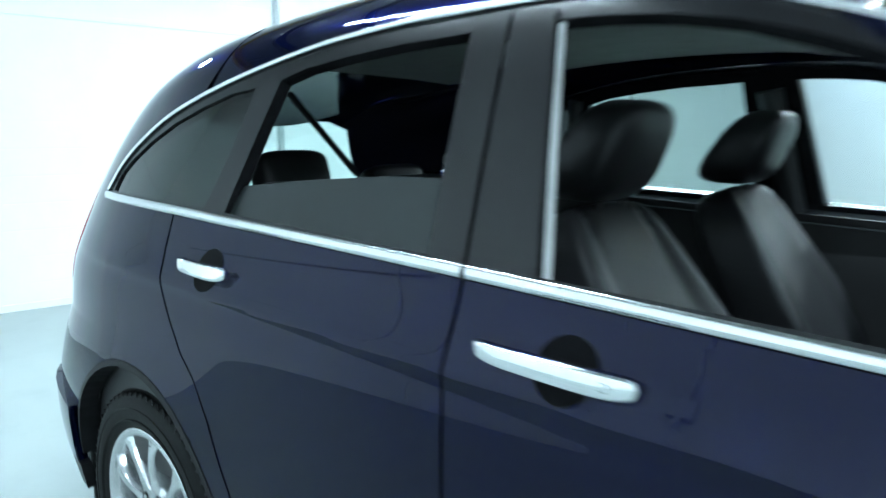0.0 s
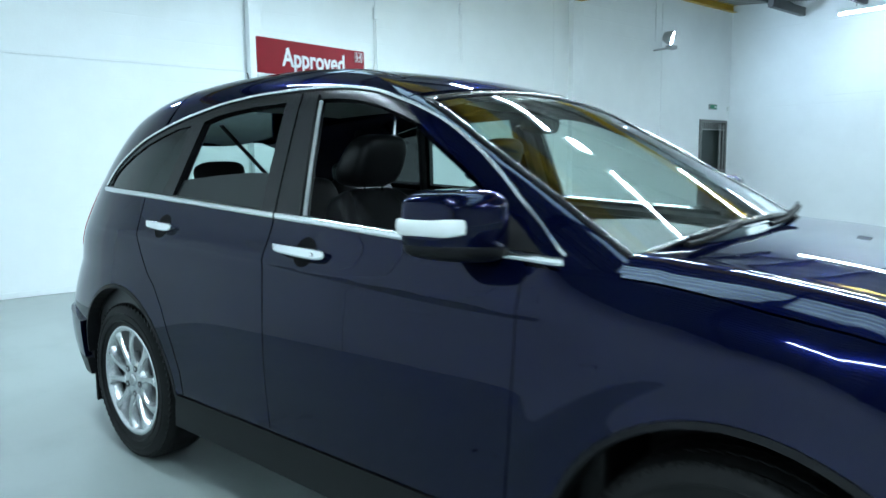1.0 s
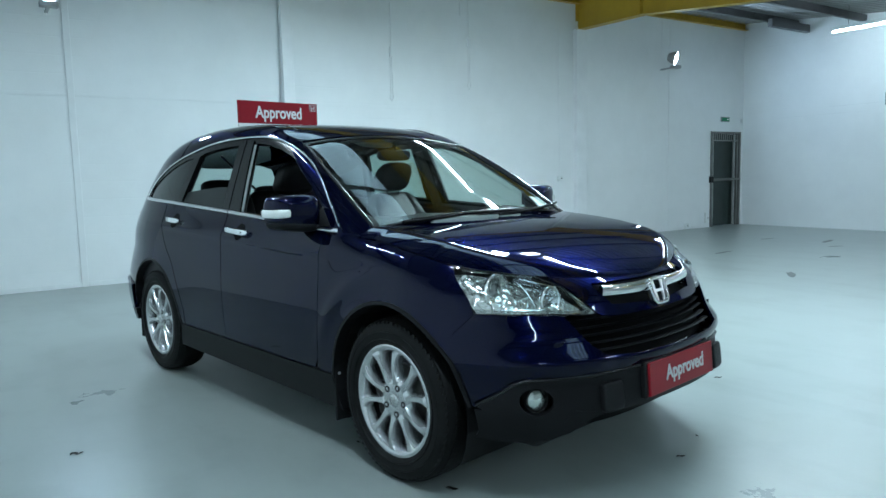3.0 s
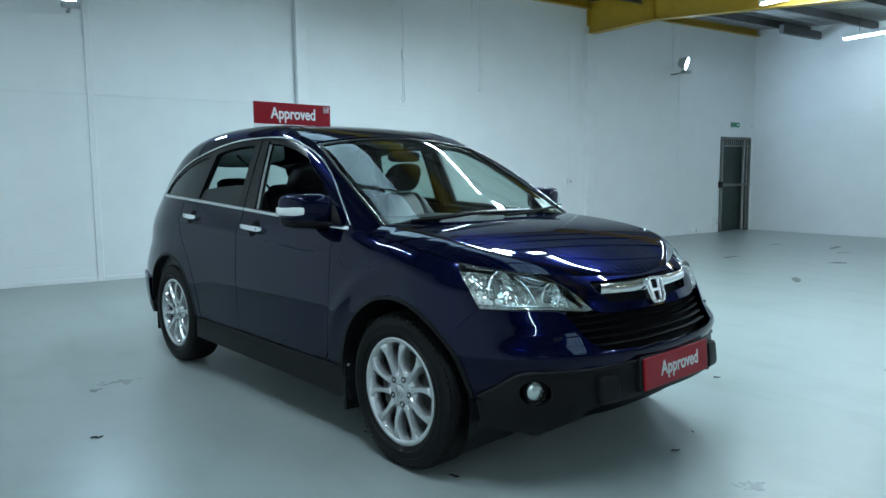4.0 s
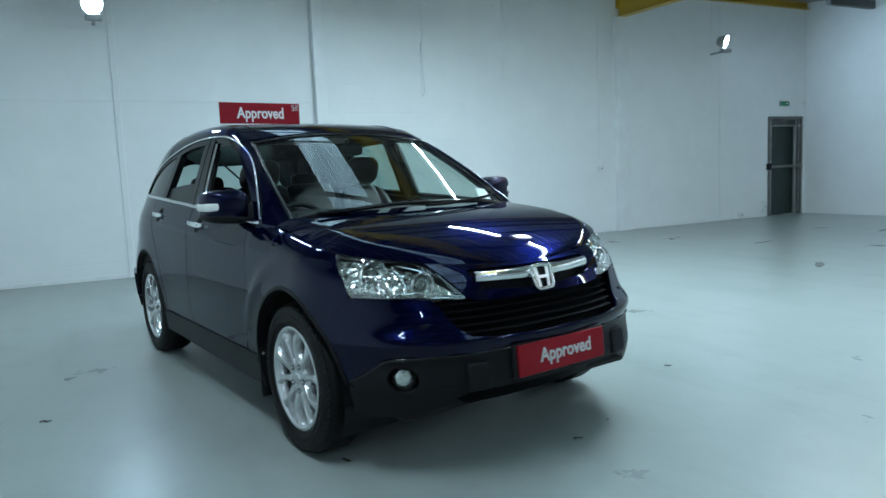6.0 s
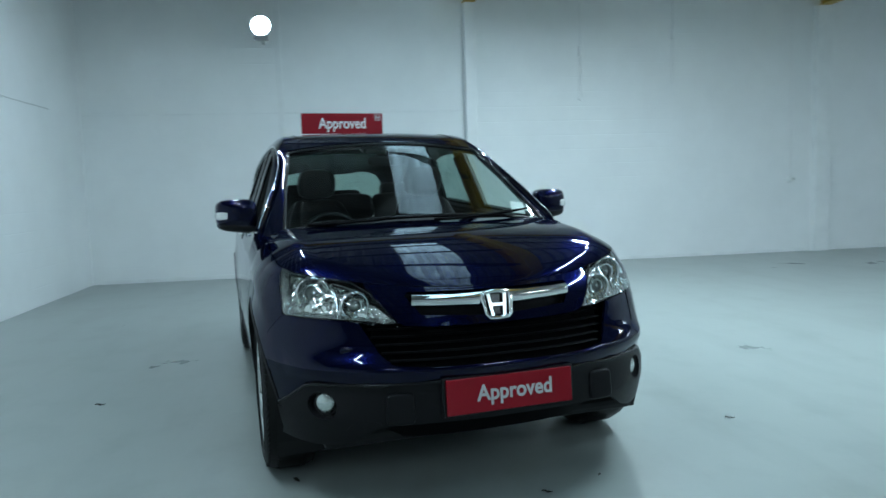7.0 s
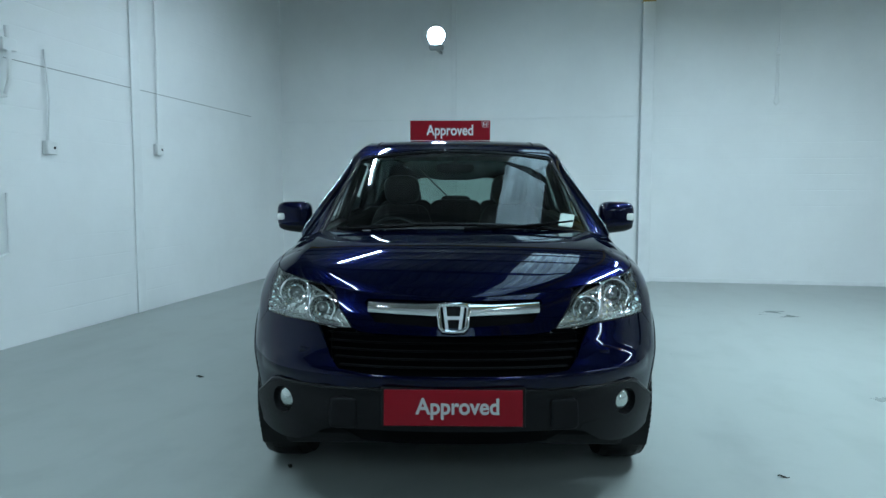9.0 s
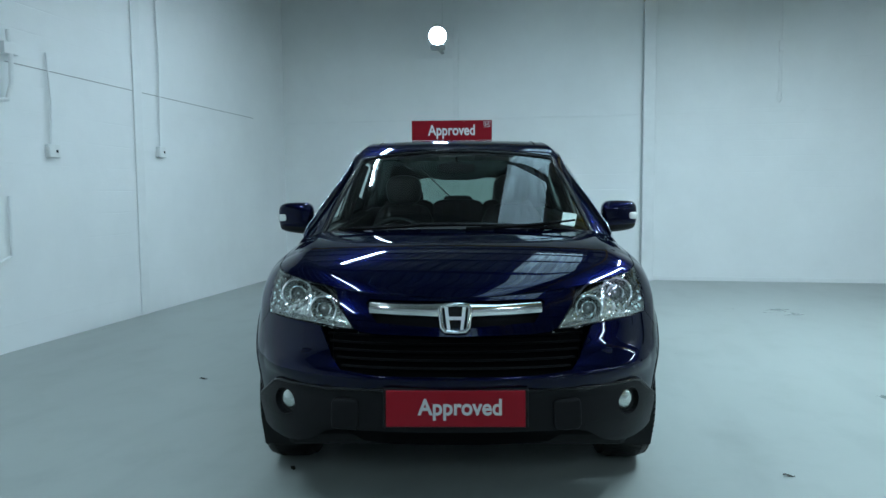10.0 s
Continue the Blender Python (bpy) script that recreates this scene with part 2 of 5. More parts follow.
DUSTY = material("dusty_tinted_glass", (0.016, 0.019, 0.019), 0.32, spec=0.25, vary=0.1, scale=5)
AMBER = material("clear_indicator_lens", (0.72, 0.74, 0.72), 0.12, coat=1.0)

# ---- building helpers ----
def mesh_object(name, verts, faces, mat, parent=None, normals=None, smooth=True, m=None):
    """One mesh object; normals: one per vertex, for smooth gloss."""
    me = bpy.data.meshes.new(name)
    me.from_pydata([tuple(float(c) for c in v) for v in verts], [], [tuple(int(i) for i in f) for f in faces])
    me.materials.append(mat)
    me.polygons.foreach_set("use_smooth", [smooth] * len(me.polygons))
    if normals is not None:
        me.normals_split_custom_set_from_vertices([tuple(float(c) for c in n) for n in normals])
    me.update()
    ob = new(name, me)
    if m is not None:
        ob.matrix_world = m
    if parent is not None:
        ob.parent = parent
    return ob


def part(name, bm, mat, parent=None, label="", m=None, smooth=False, angle=40):
    """Links a bmesh as one mesh object, as a part of parent."""
    bmesh.ops.recalc_face_normals(bm, faces=bm.faces)
    me = bpy.data.meshes.new(name)
    if smooth:
        for f in bm.faces:
            f.smooth = True
        for e in bm.edges:
            if len(e.link_faces) == 2 and e.calc_face_angle(0) > radians(angle):
                e.smooth = False
    bm.to_mesh(me)
    bm.free()
    me.materials.append(mat)
    ob = new(name, me)
    if m is not None:
        ob.matrix_world = m
    if parent is not None:
        ob.parent = parent
    if label:
        ob["label"] = label
    return ob


def thing(name, label, category, m=None, group="", kind=""):
    ob = new(name)
    ob.matrix_world = m if m is not None else Matrix()
    ob.empty_display_size = 0.1
    return tagged(ob, label, category, group, kind)


def add_box(bm, lo, hi, bevel=0.0, m=None):
    c = [(a + b) / 2 for a, b in zip(lo, hi)]
    s = [max(abs(b - a), 1e-4) for a, b in zip(lo, hi)]
    mat4 = Matrix.Translation(c) @ Matrix.Diagonal((*s, 1))
    r = bmesh.ops.create_cube(bm, size=1, matrix=mat4)
    vs = r["verts"]
    if bevel:
        es = list({e for v in vs for e in v.link_edges})
        g = bmesh.ops.bevel(bm, geom=es, offset=bevel, segments=2, affect="EDGES", profile=0.5)
        vs = list({v for f in g["faces"] for v in f.verts} | {v for v in vs if v.is_valid})
    if m is not None:
        bmesh.ops.transform(bm, matrix=m, verts=vs)
    return bm


def box(lo, hi, bevel=0.0, m=None):
    return add_box(bmesh.new(), lo, hi, bevel, m)


def add_tube(bm, pts, r, sides=10, closed=False, squash=None):
    """A tube along points; r is one radius or one per point; squash: (across, up) factors."""
    pts = [Vector(p) for p in pts]
    n = len(pts)
    rs = r if hasattr(r, "__len__") else [r] * n
    rings = []
    side = None
    for i, p in enumerate(pts):
        a = pts[(i - 1) % n] if closed or i else p
        b = pts[(i + 1) % n] if closed or i < n - 1 else p
        d = (b - a).normalized()
        if side is None:
            side = d.cross(Vector((0, 0, 1)))
            if side.length < 0.1:
                side = d.cross(Vector((0, 1, 0)))
        side = (side - d * side.dot(d)).normalized()
        up = side.cross(d)
        fa, fb = squash or (1, 1)
        rings.append([bm.verts.new(p + rs[i] * (side * math.cos(t) * fa + up * math.sin(t) * fb)) for t in (2 * math.pi * k / sides for k in range(sides))])
    for i in range(n if closed else n - 1):
        p, q = rings[i], rings[(i + 1) % n]
        for k in range(sides):
            bm.faces.new((p[k], p[(k + 1) % sides], q[(k + 1) % sides], q[k]))
    if not closed:
        bm.faces.new(rings[0][::-1])
        bm.faces.new(rings[-1])
    return bm


def tube(pts, r, sides=10, closed=False, squash=None):
    return add_tube(bmesh.new(), pts, r, sides, closed, squash)


def add_lathe(bm, profile, centre, axis="y", steps=48):
    """Turns (radius, along) pairs round an axis through centre."""
    rings = []
    for r, a in profile:
        ring = []
        for k in range(steps):
            t = 2 * math.pi * k / steps
            u, v = r * math.cos(t), r * math.sin(t)
            ring.append(bm.verts.new(Vector(centre) + Vector({"y": (u, a, v), "x": (a, u, v), "z": (u, v, a)}[axis])))
        rings.append(ring)
    for p, q in zip(rings, rings[1:]):
        for k in range(steps):
            bm.faces.new((p[k], p[(k + 1) % steps], q[(k + 1) % steps], q[k]))
    return bm


def lathe(profile, centre, axis="y", steps=48):
    return add_lathe(bmesh.new(), profile, centre, axis, steps)


def blob(half, e=(0.5, 0.5), steps=(28, 18), bend=None):
    """A soft box (superellipsoid); bend: a function that reshapes each point."""
    bm = bmesh.new()
    n, k = steps

    def pw(c, p):
        return math.copysign(abs(c) ** p, c)

    rings = []
    for j in range(k + 1):
        v = -math.pi / 2 + math.pi * j / k
        ring = []
        for i in range(n):
            u = 2 * math.pi * i / n
            p = Vector((half[0] * pw(math.cos(v), e[0]) * pw(math.cos(u), e[1]), half[1] * pw(math.cos(v), e[0]) * pw(math.sin(u), e[1]), half[2] * pw(math.sin(v), e[0])))
            ring.append(bm.verts.new(bend(p) if bend else p))
        rings.append(ring)
    for p, q in zip(rings, rings[1:]):
        for i in range(n):
            bm.faces.new((p[i], p[(i + 1) % n], q[(i + 1) % n], q[i]))
    bmesh.ops.remove_doubles(bm, verts=bm.verts, dist=1e-5)
    return bm


def letters(text, size, m, mat, parent, name="lettering", depth=0.001):
    cu = bpy.data.curves.new(name, "FONT")
    cu.body, cu.size, cu.align_x, cu.align_y, cu.extrude, cu.offset = text, size, "CENTER", "CENTER", depth, size * 0.022
    tmp = new(name, cu)
    me = bpy.data.meshes.new_from_object(tmp.evaluated_get(bpy.context.evaluated_depsgraph_get()))
    bpy.data.objects.remove(tmp)
    me.transform(Matrix.Diagonal((0.80, 1, 1, 1)))
    me.materials.clear()
    me.materials.append(mat)
    ob = new(name, me)
    ob.matrix_world = m
    if parent is not None:
        ob.parent = parent
        ob.matrix_parent_inverse = parent.matrix_world.inverted()
    return ob


def h_mark(m, s, mat, parent, name="emblem"):
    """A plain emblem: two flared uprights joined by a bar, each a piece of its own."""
    for side in (-1, 0, 1):
        bm = bmesh.new()
        if side:
            pts = [(0.20, -0.5), (0.33, -0.5), (0.46, 0.5), (0.31, 0.5)]
            front = [bm.verts.new((side * x * s, y * s, 0.05 * s)) for x, y in pts]
            back = [bm.verts.new((side * x * s, y * s, -0.02 * s)) for x, y in pts]
            bm.faces.new(front)
            for i in range(4):
                bm.faces.new((front[i], front[(i + 1) % 4], back[(i + 1) % 4], back[i]))
        else:
            add_box(bm, (-0.27 * s, -0.08 * s, -0.02 * s), (0.27 * s, 0.06 * s, 0.045 * s))
        ob = part(name if side == 0 else "emblem_upright", bm, mat)
        ob.matrix_world = m
        ob.parent = parent
        if parent.name.startswith("roof_sign"):
            ob.matrix_parent_inverse = parent.matrix_world.inverted()


def room(name, bm, mat, label="", category="", kind="structure", smooth=False):
    """A piece of the hall, in its own coordinates (x inwards, y along the long wall)."""
    ob = part(name, bm, mat, m=ROOM, smooth=smooth)
    return tagged(ob, label, category, kind=kind)


# ---- the hall ----
bm = box((-0.6, A0 - 0.6, -0.2), (DEEP + 0.6, A1 + 0.6, 0.0))
room("floor", bm, FLOOR, "pale grey-green painted concrete floor with scuffs", "floor")

# long wall, with a doorway near its far end
DOOR_A, DOOR_W, DOOR_H = 13.43, 1.10, 2.18
WALL_H = 4.95
bm = bmesh.new()
add_box(bm, (-0.25, A0 - 0.25, 0), (0, DOOR_A - DOOR_W / 2, WALL_H))
add_box(bm, (-0.25, DOOR_A + DOOR_W / 2, 0), (0, A1 + 0.25, WALL_H))
add_box(bm, (-0.25, DOOR_A - DOOR_W / 2, DOOR_H), (0, DOOR_A + DOOR_W / 2, WALL_H))
room("wall_long", bm, WALL, "white painted blockwork wall with faint level joints", "wall")
room("wall_end_near", box((0, A0 - 0.25, 0), (DEEP, A0, WALL_H)), WALL, "white painted blockwork end wall", "wall")
room("wall_end_far", box((0, A1, 0), (DEEP, A1 + 0.25, WALL_H)), WALL, "white painted end wall with level rails", "wall")
room("wall_back", box((DEEP, A0 - 0.25, 0), (DEEP + 0.25, A1 + 0.25, WALL_H)), WALL, "white painted back wall", "wall")

# corrugated roof with translucent strips in it
STRIPS = [(1.50, 2.19)]
LIGHT0, LIGHT1 = 1.9, 12.5


def corrugated(a0, a1, b0, b1, pitch=0.20, deep=0.035):
    bm = bmesh.new()
    n = max(2, int((a1 - a0) / pitch))
    prof = []
    for i in range(n):
        a = a0 + (a1 - a0) * i / n
        w = (a1 - a0) / n
        prof += [(a, 0), (a + 0.35 * w, 0), (a + 0.5 * w, deep), (a + 0.85 * w, deep)]
    prof.append((a1, 0))
    bs = sorted({b0, b1} | ({11.0} if b0 < 11 < b1 else set()))
    rows = [[bm.verts.new((b, a, roof_z(a, b) + d)) for a, d in prof] for b in bs]
    for p, q in zip(rows, rows[1:]):
        for i in range(len(prof) - 1):
            bm.faces.new((p[i], p[i + 1], q[i + 1], q[i]))
    return bm


def merged(bms):
    out = bmesh.new()
    for b in bms:
        me = bpy.data.meshes.new("tmp")
        b.to_mesh(me)
        b.free()
        out.from_mesh(me)
        bpy.data.meshes.remove(me)
    return out


edges = sorted([A0 - 0.25, A1 + 0.25] + [e for s in STRIPS for e in s])
sheets = [corrugated(edges[i], edges[i + 1], -0.25, DEEP + 0.25) for i in range(0, len(edges), 2)]
for a0, a1 in STRIPS:
    sheets += [corrugated(a0, a1, -0.25, LIGHT0), corrugated(a0, a1, LIGHT1, DEEP + 0.25)]
room("ceiling", merged(sheets), SHEET, "dark grey corrugated metal roof sheets", "ceiling")
for a0, a1 in STRIPS:
    room("rooflight", corrugated(a0, a1, LIGHT0, LIGHT1, 0.15, 0.05), ROOFLIGHT, "translucent corrugated rooflight strip glowing with daylight", "rooflight")


def sloped(b, a0, a1, dz0, dz1, wide0, wide1):
    """A bar along the hall that follows the roof's fall."""
    bm = bmesh.new()
    v = [bm.verts.new((b + w, a, roof_z(a, b) + d)) for a in (a0, a1) for w, d in ((wide0, dz0), (wide1, dz0), (wide1, dz1), (wide0, dz1))]
    for f in ((0, 1, 2, 3), (7, 6, 5, 4), (0, 4, 5, 1), (1, 5, 6, 2), (2, 6, 7, 3), (3, 7, 4, 0)):
        bm.faces.new([v[i] for i in f])
    return bm


for b in (1.3, 2.7, 4.1, 5.5, 6.9, 8.3, 9.7, 11.1, 12.5, 13.9, 15.3, 16.7):
    room("purlin", merged([sloped(b, A0, A1, -0.17, -0.01, -0.003, 0.003), sloped(b, A0, A1, -0.176, -0.168, 0.004, 0.06), sloped(b, A0, A1, -0.016, -0.008, -0.06, -0.004)]), STEEL, "grey cold-rolled steel roof purlin", "purlin")


def rafter(a):
    """A steel I-beam out from the long wall, with a haunch at the wall."""
    bm = bmesh.new()
    t, w = 0.012, 0.09
    lower = [(0.0, -0.61), (1.57, -0.46), (11.0, -0.46), (DEEP, -0.46)]
    st = [(b, roof_z(a, b) + d, roof_z(a, b) - 0.19 + 0.18 * 0) for b, d in lower]
    for (b0, l0, u0), (b1, l1, u1) in zip(st, st[1:]):
        u0, u1 = u0 + 0.16, u1 + 0.16
        for z0, z1, y0, y1, dz0, dz1 in ((l0, l1, -w, w, -t, -t), (u0, u1, -w, w, t, t), (l0, l1, -t / 2, t / 2, u0 - l0, u1 - l1)):
            v = [bm.verts.new(p) for p in ((b0, a + y0, z0), (b1, a + y0, z1), (b1, a + y1, z1), (b0, a + y1, z0),
                                           (b0, a + y0, z0 + dz0), (b1, a + y0, z1 + dz1), (b1, a + y1, z1 + dz1), (b0, a + y1, z0 + dz0))]
            for f in ((0, 1, 2, 3), (4, 5, 6, 7), (0, 1, 5, 4), (1, 2, 6, 5), (2, 3, 7, 6), (3, 0, 4, 7)):
                bm.faces.new([v[i] for i in f])
    for b in (0.02, 1.57):
        add_box(bm, (b, a - w, roof_z(a, b) - 0.46), (b + 0.014, a + w, roof_z(a, b) - 0.04))
    return bm


for a, w in ((2.81, 0.085), (8.74, 0.14)):
    room("column", box((0.0, a - w, 0), (0.11, a + w, roof_z(a, 0) - 0.625), 0.008), TRIM, "white painted steel column against the wall", "column")
    room("rafter", rafter(a), YELLOW, "yellow painted steel roof beam with haunch", "beam")
room("eaves_beam", merged([sloped(0.0, A0, A1, -0.14, 0.0, 0.001, 0.012), sloped(0.0, A0, A1, -0.148, -0.139, 0.001, 0.10), sloped(0.0, A0, A1, -0.004, 0.005, 0.001, 0.10)]), YELLOW, "yellow painted steel eaves channel", "beam")
room("roof_brace", merged([sloped(1.55, 12.6, 14.0, -0.30, -0.14, -0.05, 0.05)]), STEEL, "dark steel brace under the roof", "brace")
for b in (3.77, 9.5):
    room("column", box((b, A0, 0), (b + 0.15, A0 + 0.02, 4.1), 0.008), TRIM, "white painted column on the end wall", "column")
# level rails and joints
bm = box((1.1, A0, 2.406), (3.77, A0 + 0.004, 2.413))
add_box(bm, (3.92, A0, 2.406), (5.60, A0 + 0.004, 2.413))
room("wall_rail", bm, GREY_P, "thin level rail across the white end wall", "trim")
bm = box((0.0, A0 + 0.03, 2.42), (0.016, -0.08, 2.442))
add_box(bm, (0.0, 0.0, 2.42), (0.016, 2.71, 2.442))
add_box(bm, (0.0, 2.90, 2.42), (0.004, 8.59, 2.426))
room("wall_rail", bm, TRIM, "thin level joint strip on the white long wall", "trim")
room("joint_strip", box((0.0, -0.08, 0), (0.018, 0.0, 4.5), 0.004), TRIM, "upright white joint strip on the long wall", "trim")
room("wall_pipe", tube([(0.006, 2.708, 0.02), (0.006, 2.708, 4.5)], 0.006, 8), TRIM, "thin white pipe beside the column", "pipe")
room("joint_strip", box((0.0, 11.40, 0), (0.008, 11.425, 4.4)), TRIM, "thin upright joint on the long wall", "trim")
bm = bmesh.new()
for b0, z in ((0.7, 2.43), (2.0, 2.58), (0.5, 4.05)):
    add_box(bm, (b0, A1 - 0.012, z), (DEEP, A1, z + 0.016))
room("wall_rail", bm, TRIM, "level joints on the far white end wall", "trim")
bm = box((0.0, A0 + 0.11, 0), (0.012, -0.085, 0.06), 0.003)
add_box(bm, (0.0, 0.005, 0), (0.012, 2.70, 0.06), 0.003)
add_box(bm, (0.0, 2.90, 0), (0.012, 8.59, 0.06), 0.003)
add_box(bm, (0.0, 8.89, 0), (0.012, DOOR_A - DOOR_W / 2 - 0.05, 0.06), 0.003)
room("baseboard", bm, TRIM, "low painted skirting along the long wall", "skirting")

# security door
d = thing("door_1", "dark green steel door behind a grey barred security gate, shut", "door", ROOM, kind="structure")
y0, y1 = DOOR_A - DOOR_W / 2, DOOR_A + DOOR_W / 2
bm = bmesh.new()
add_box(bm, (-0.08, y0, 0), (0.035, y0 + 0.05, DOOR_H))
add_box(bm, (-0.08, y1 - 0.05, 0), (0.035, y1, DOOR_H))
add_box(bm, (-0.08, y0 + 0.05, DOOR_H - 0.05), (0.035, y1 - 0.05, DOOR_H))
part("door_frame", bm, DOOR_F, d)
part("door_leaf", box((-0.16, y0 + 0.052, 0.01), (-0.11, y1 - 0.052, DOOR_H - 0.052), 0.004), DOOR_D, d)
part("push_bar", tube([(-0.10, y0 + 0.07, 1.06), (-0.06, y0 + 0.1, 1.06), (-0.06, y1 - 0.1, 1.06), (-0.10, y1 - 0.07, 1.06)], 0.016), DOOR_F, d)
for i in range(13):
    y = y0 + 0.09 + i * (DOOR_W - 0.18) / 12
    if i in (0, 12):
        part("gate_bar", box((-0.01, y - 0.012, 0.02), (0.012, y + 0.012, DOOR_H - 0.06)), GRILLE_ST, d)
    part("gate_bar", box((-0.008, y - 0.007, DOOR_H - 0.20), (0.006, y + 0.007, DOOR_H - 0.055)), GRILLE_ST, d)
part("gate_rail", box((-0.012, y0 + 0.06, DOOR_H - 0.215), (0.014, y1 - 0.06, DOOR_H - 0.195)), GRILLE_ST, d)
part("gate_rail", box((-0.012, y0 + 0.05, 1.06), (0.03, y1 + 0.02, 1.11)), DOOR_F, d)
part("lock_box", box((-0.01, y0 - 0.04, 1.02), (0.055, y0 + 0.06, 1.16), 0.006), DARK, d)
part("gate_stile", box((-0.012, y1 - 0.26, 0.02), (0.012, y1 - 0.215, DOOR_H - 0.22)), GRILLE_ST, d)
# unseen dark slab, added in place of the unlit space behind the door
room("dark_door_backing", box((-0.8, y0 - 0.3, 0), (-0.7, y1 + 0.3, 2.5)), DARK, "added dark slab standing for the unlit space behind the door", "wall")

e = thing("exit_sign", "small green emergency exit sign above the door", "sign", ROOM)
part("sign_body", box((0.0, 13.23, 2.405), (0.03, 13.53, 2.515), 0.004), GREY_P, e)
part("sign_face", box((0.03, 13.247, 2.42), (0.033, 13.513, 2.50)), SIGN_G, e)
part("arrow", box((0.033, 13.42, 2.447), (0.035, 13.49, 2.473)), WHITE, e)
s = thing("alarm_box", "small white alarm box on the wall by the door", "alarm", ROOM)
part("box_body", box((0.0, 13.985, 2.39), (0.04, 14.06, 2.49), 0.008), PLASTIC_W, s)


def socket_box(m, h=0.10, w=0.12, label="white surface socket box on the wall", grey=False):
    s = thing("socket_box", label, "socket", m, "socket boxes")
    part("back_box", box((0, -w / 2, -h / 2), (0.045, w / 2, h / 2), 0.006), GREY_P if grey else PLASTIC_W, s)
    part("face_plate", box((0.045, -w / 2 + 0.004, -h / 2 + 0.004), (0.052, w / 2 - 0.004, h / 2 - 0.004), 0.002), PLASTIC_W, s)
    part("switch", box((0.052, 0.012, -0.012), (0.058, 0.034, 0.012), 0.002), DARK, s)
    return s


def flex(pts, r=0.009, label="white hanging cable against the wall"):
    c = thing("cable", label, "cable", ROOM, "wall cables")
    part("flex", tube(pts, r, 8), TRIM, c)
    return c


socket_box(ROOM @ pose(0, 8.22, 1.22), 0.10, 0.10)
socket_box(ROOM @ pose(0, 12.02, 0.08), 0.12, 0.12)
socket_box(ROOM @ pose(0, 12.74, 0.22), 0.24, 0.11, "white fuse box low on the wall")
# cable drops with looped ends
for a, z0 in ((4.58, 2.54), (6.12, 2.80)):
    c = thing("pull_cord", "white cord drop with a looped end on the wall", "cord", ROOM, "cord drops")
    part("cord", tube([(0.03, a, 4.5), (0.03, a + 0.005, z0 + 0.85)], 0.010, 8), TRIM, c)
    part("switch_box", box((0.005, a - 0.025, z0 + 0.70), (0.05, a + 0.03, z0 + 0.86), 0.006), TRIM, c)
    part("loop", tube([(0.03, a - 0.018, z0 + 0.71), (0.03, a - 0.022, z0 + 0.12), (0.03, a - 0.04, z0 + 0.05), (0.03, a - 0.012, z0), (0.03, a + 0.03, z0 + 0.05), (0.03, a + 0.014, z0 + 0.14), (0.03, a + 0.012, z0 + 0.71)], 0.008, 8), TRIM, c)
flex([(0.02, 8.20, 4.0), (0.02, 8.21, 2.6), (0.02, 8.22, 1.26)], 0.006)
flex([(0.02, 5.95, 4.5), (0.02, 5.95, 4.02)], 0.008)
# end wall boxes with conduit
for b, zb, zt in ((5.14, 1.70, 2.56), (3.47, 1.785, 3.9)):
    m = ROOM @ pose(b, A0, zb, 0, 0, 90)
    socket_box(m, 0.12, 0.13)
    flex([(b + 0.02, A0 + 0.02, zt), (b + 0.0, A0 + 0.035, (zb + zt) / 2), (b + 0.01, A0 + 0.02, zb + 0.06)], 0.010, "white conduit drop to a wall socket")
b5 = thing("conduit_bracket", "white pipe bracket with bent pipe on the end wall", "pipe", ROOM)
part("pipe", tube([(5.62, A0 + 0.06, 2.66), (5.60, A0 + 0.06, 2.42), (5.61, A0 + 0.06, 2.22), (5.66, A0 + 0.06, 2.09), (5.76, A0 + 0.04, 2.07)], 0.02), TRIM, b5)
part("bracket", box((5.53, A0, 2.46), (5.68, A0 + 0.08, 2.56), 0.008), TRIM, b5)
part("pipe", tube([(5.66, A0 + 0.03, 1.3), (5.66, A0 + 0.03, 0.80), (5.80, A0 + 0.03, 0.76)], 0.015), TRIM, b5)


# floodlights on brackets
def floodlight(b, a, z, aim, drop, watts, label):
    f = thing("floodlight", label, "floodlight", ROOM, "floodlights")
    eye = Vector((b, a, z))
    m = look(eye, aim)
    part("housing", lathe([(0.0, 0.185), (0.03, 0.18), (0.075, 0.17), (0.11, 0.10), (0.135, 0.03), (0.14, 0.0), (0.128, 0.0)], (0, 0, 0), "z", 28), GREY_P, f, m=None, smooth=True).matrix_local = m
    part("lamp_glass", lathe([(0.0, -0.014), (0.07, -0.011), (0.11, -0.004), (0.128, 0.005)], (0, 0, 0), "z", 28), LAMP_W, f, smooth=True).matrix_local = m
    part("bracket", box((0.0, a - 0.02, z - 0.19), (b, a + 0.02, z - 0.16), 0.004), GREY_P, f)
    part("gear_box", box((b - 0.08, a - 0.10, z - 0.20), (b + 0.05, a + 0.10, z - 0.135), 0.008), GREY_P, f)
    part("flex", tube([(0.03, a, drop), (0.03, a, z)], 0.007, 6), TRIM, f)
    lamp = bpy.data.lights.new("floodlight_beam", "SPOT")
    lamp.energy, lamp.color, lamp.spot_size, lamp.spot_blend, lamp.shadow_soft_size = watts, (0.70, 0.85, 1.0), radians(150), 0.7, 0.12
    lo = new("floodlight_beam", lamp)
    lo.matrix_world = ROOM @ m @ Matrix.Translation((0, 0, -0.06))


floodlight(0.40, 11.14, 3.62, (2.6, 12.3, 2.9), 4.5, 95, "round white floodlight on a bracket, lit")
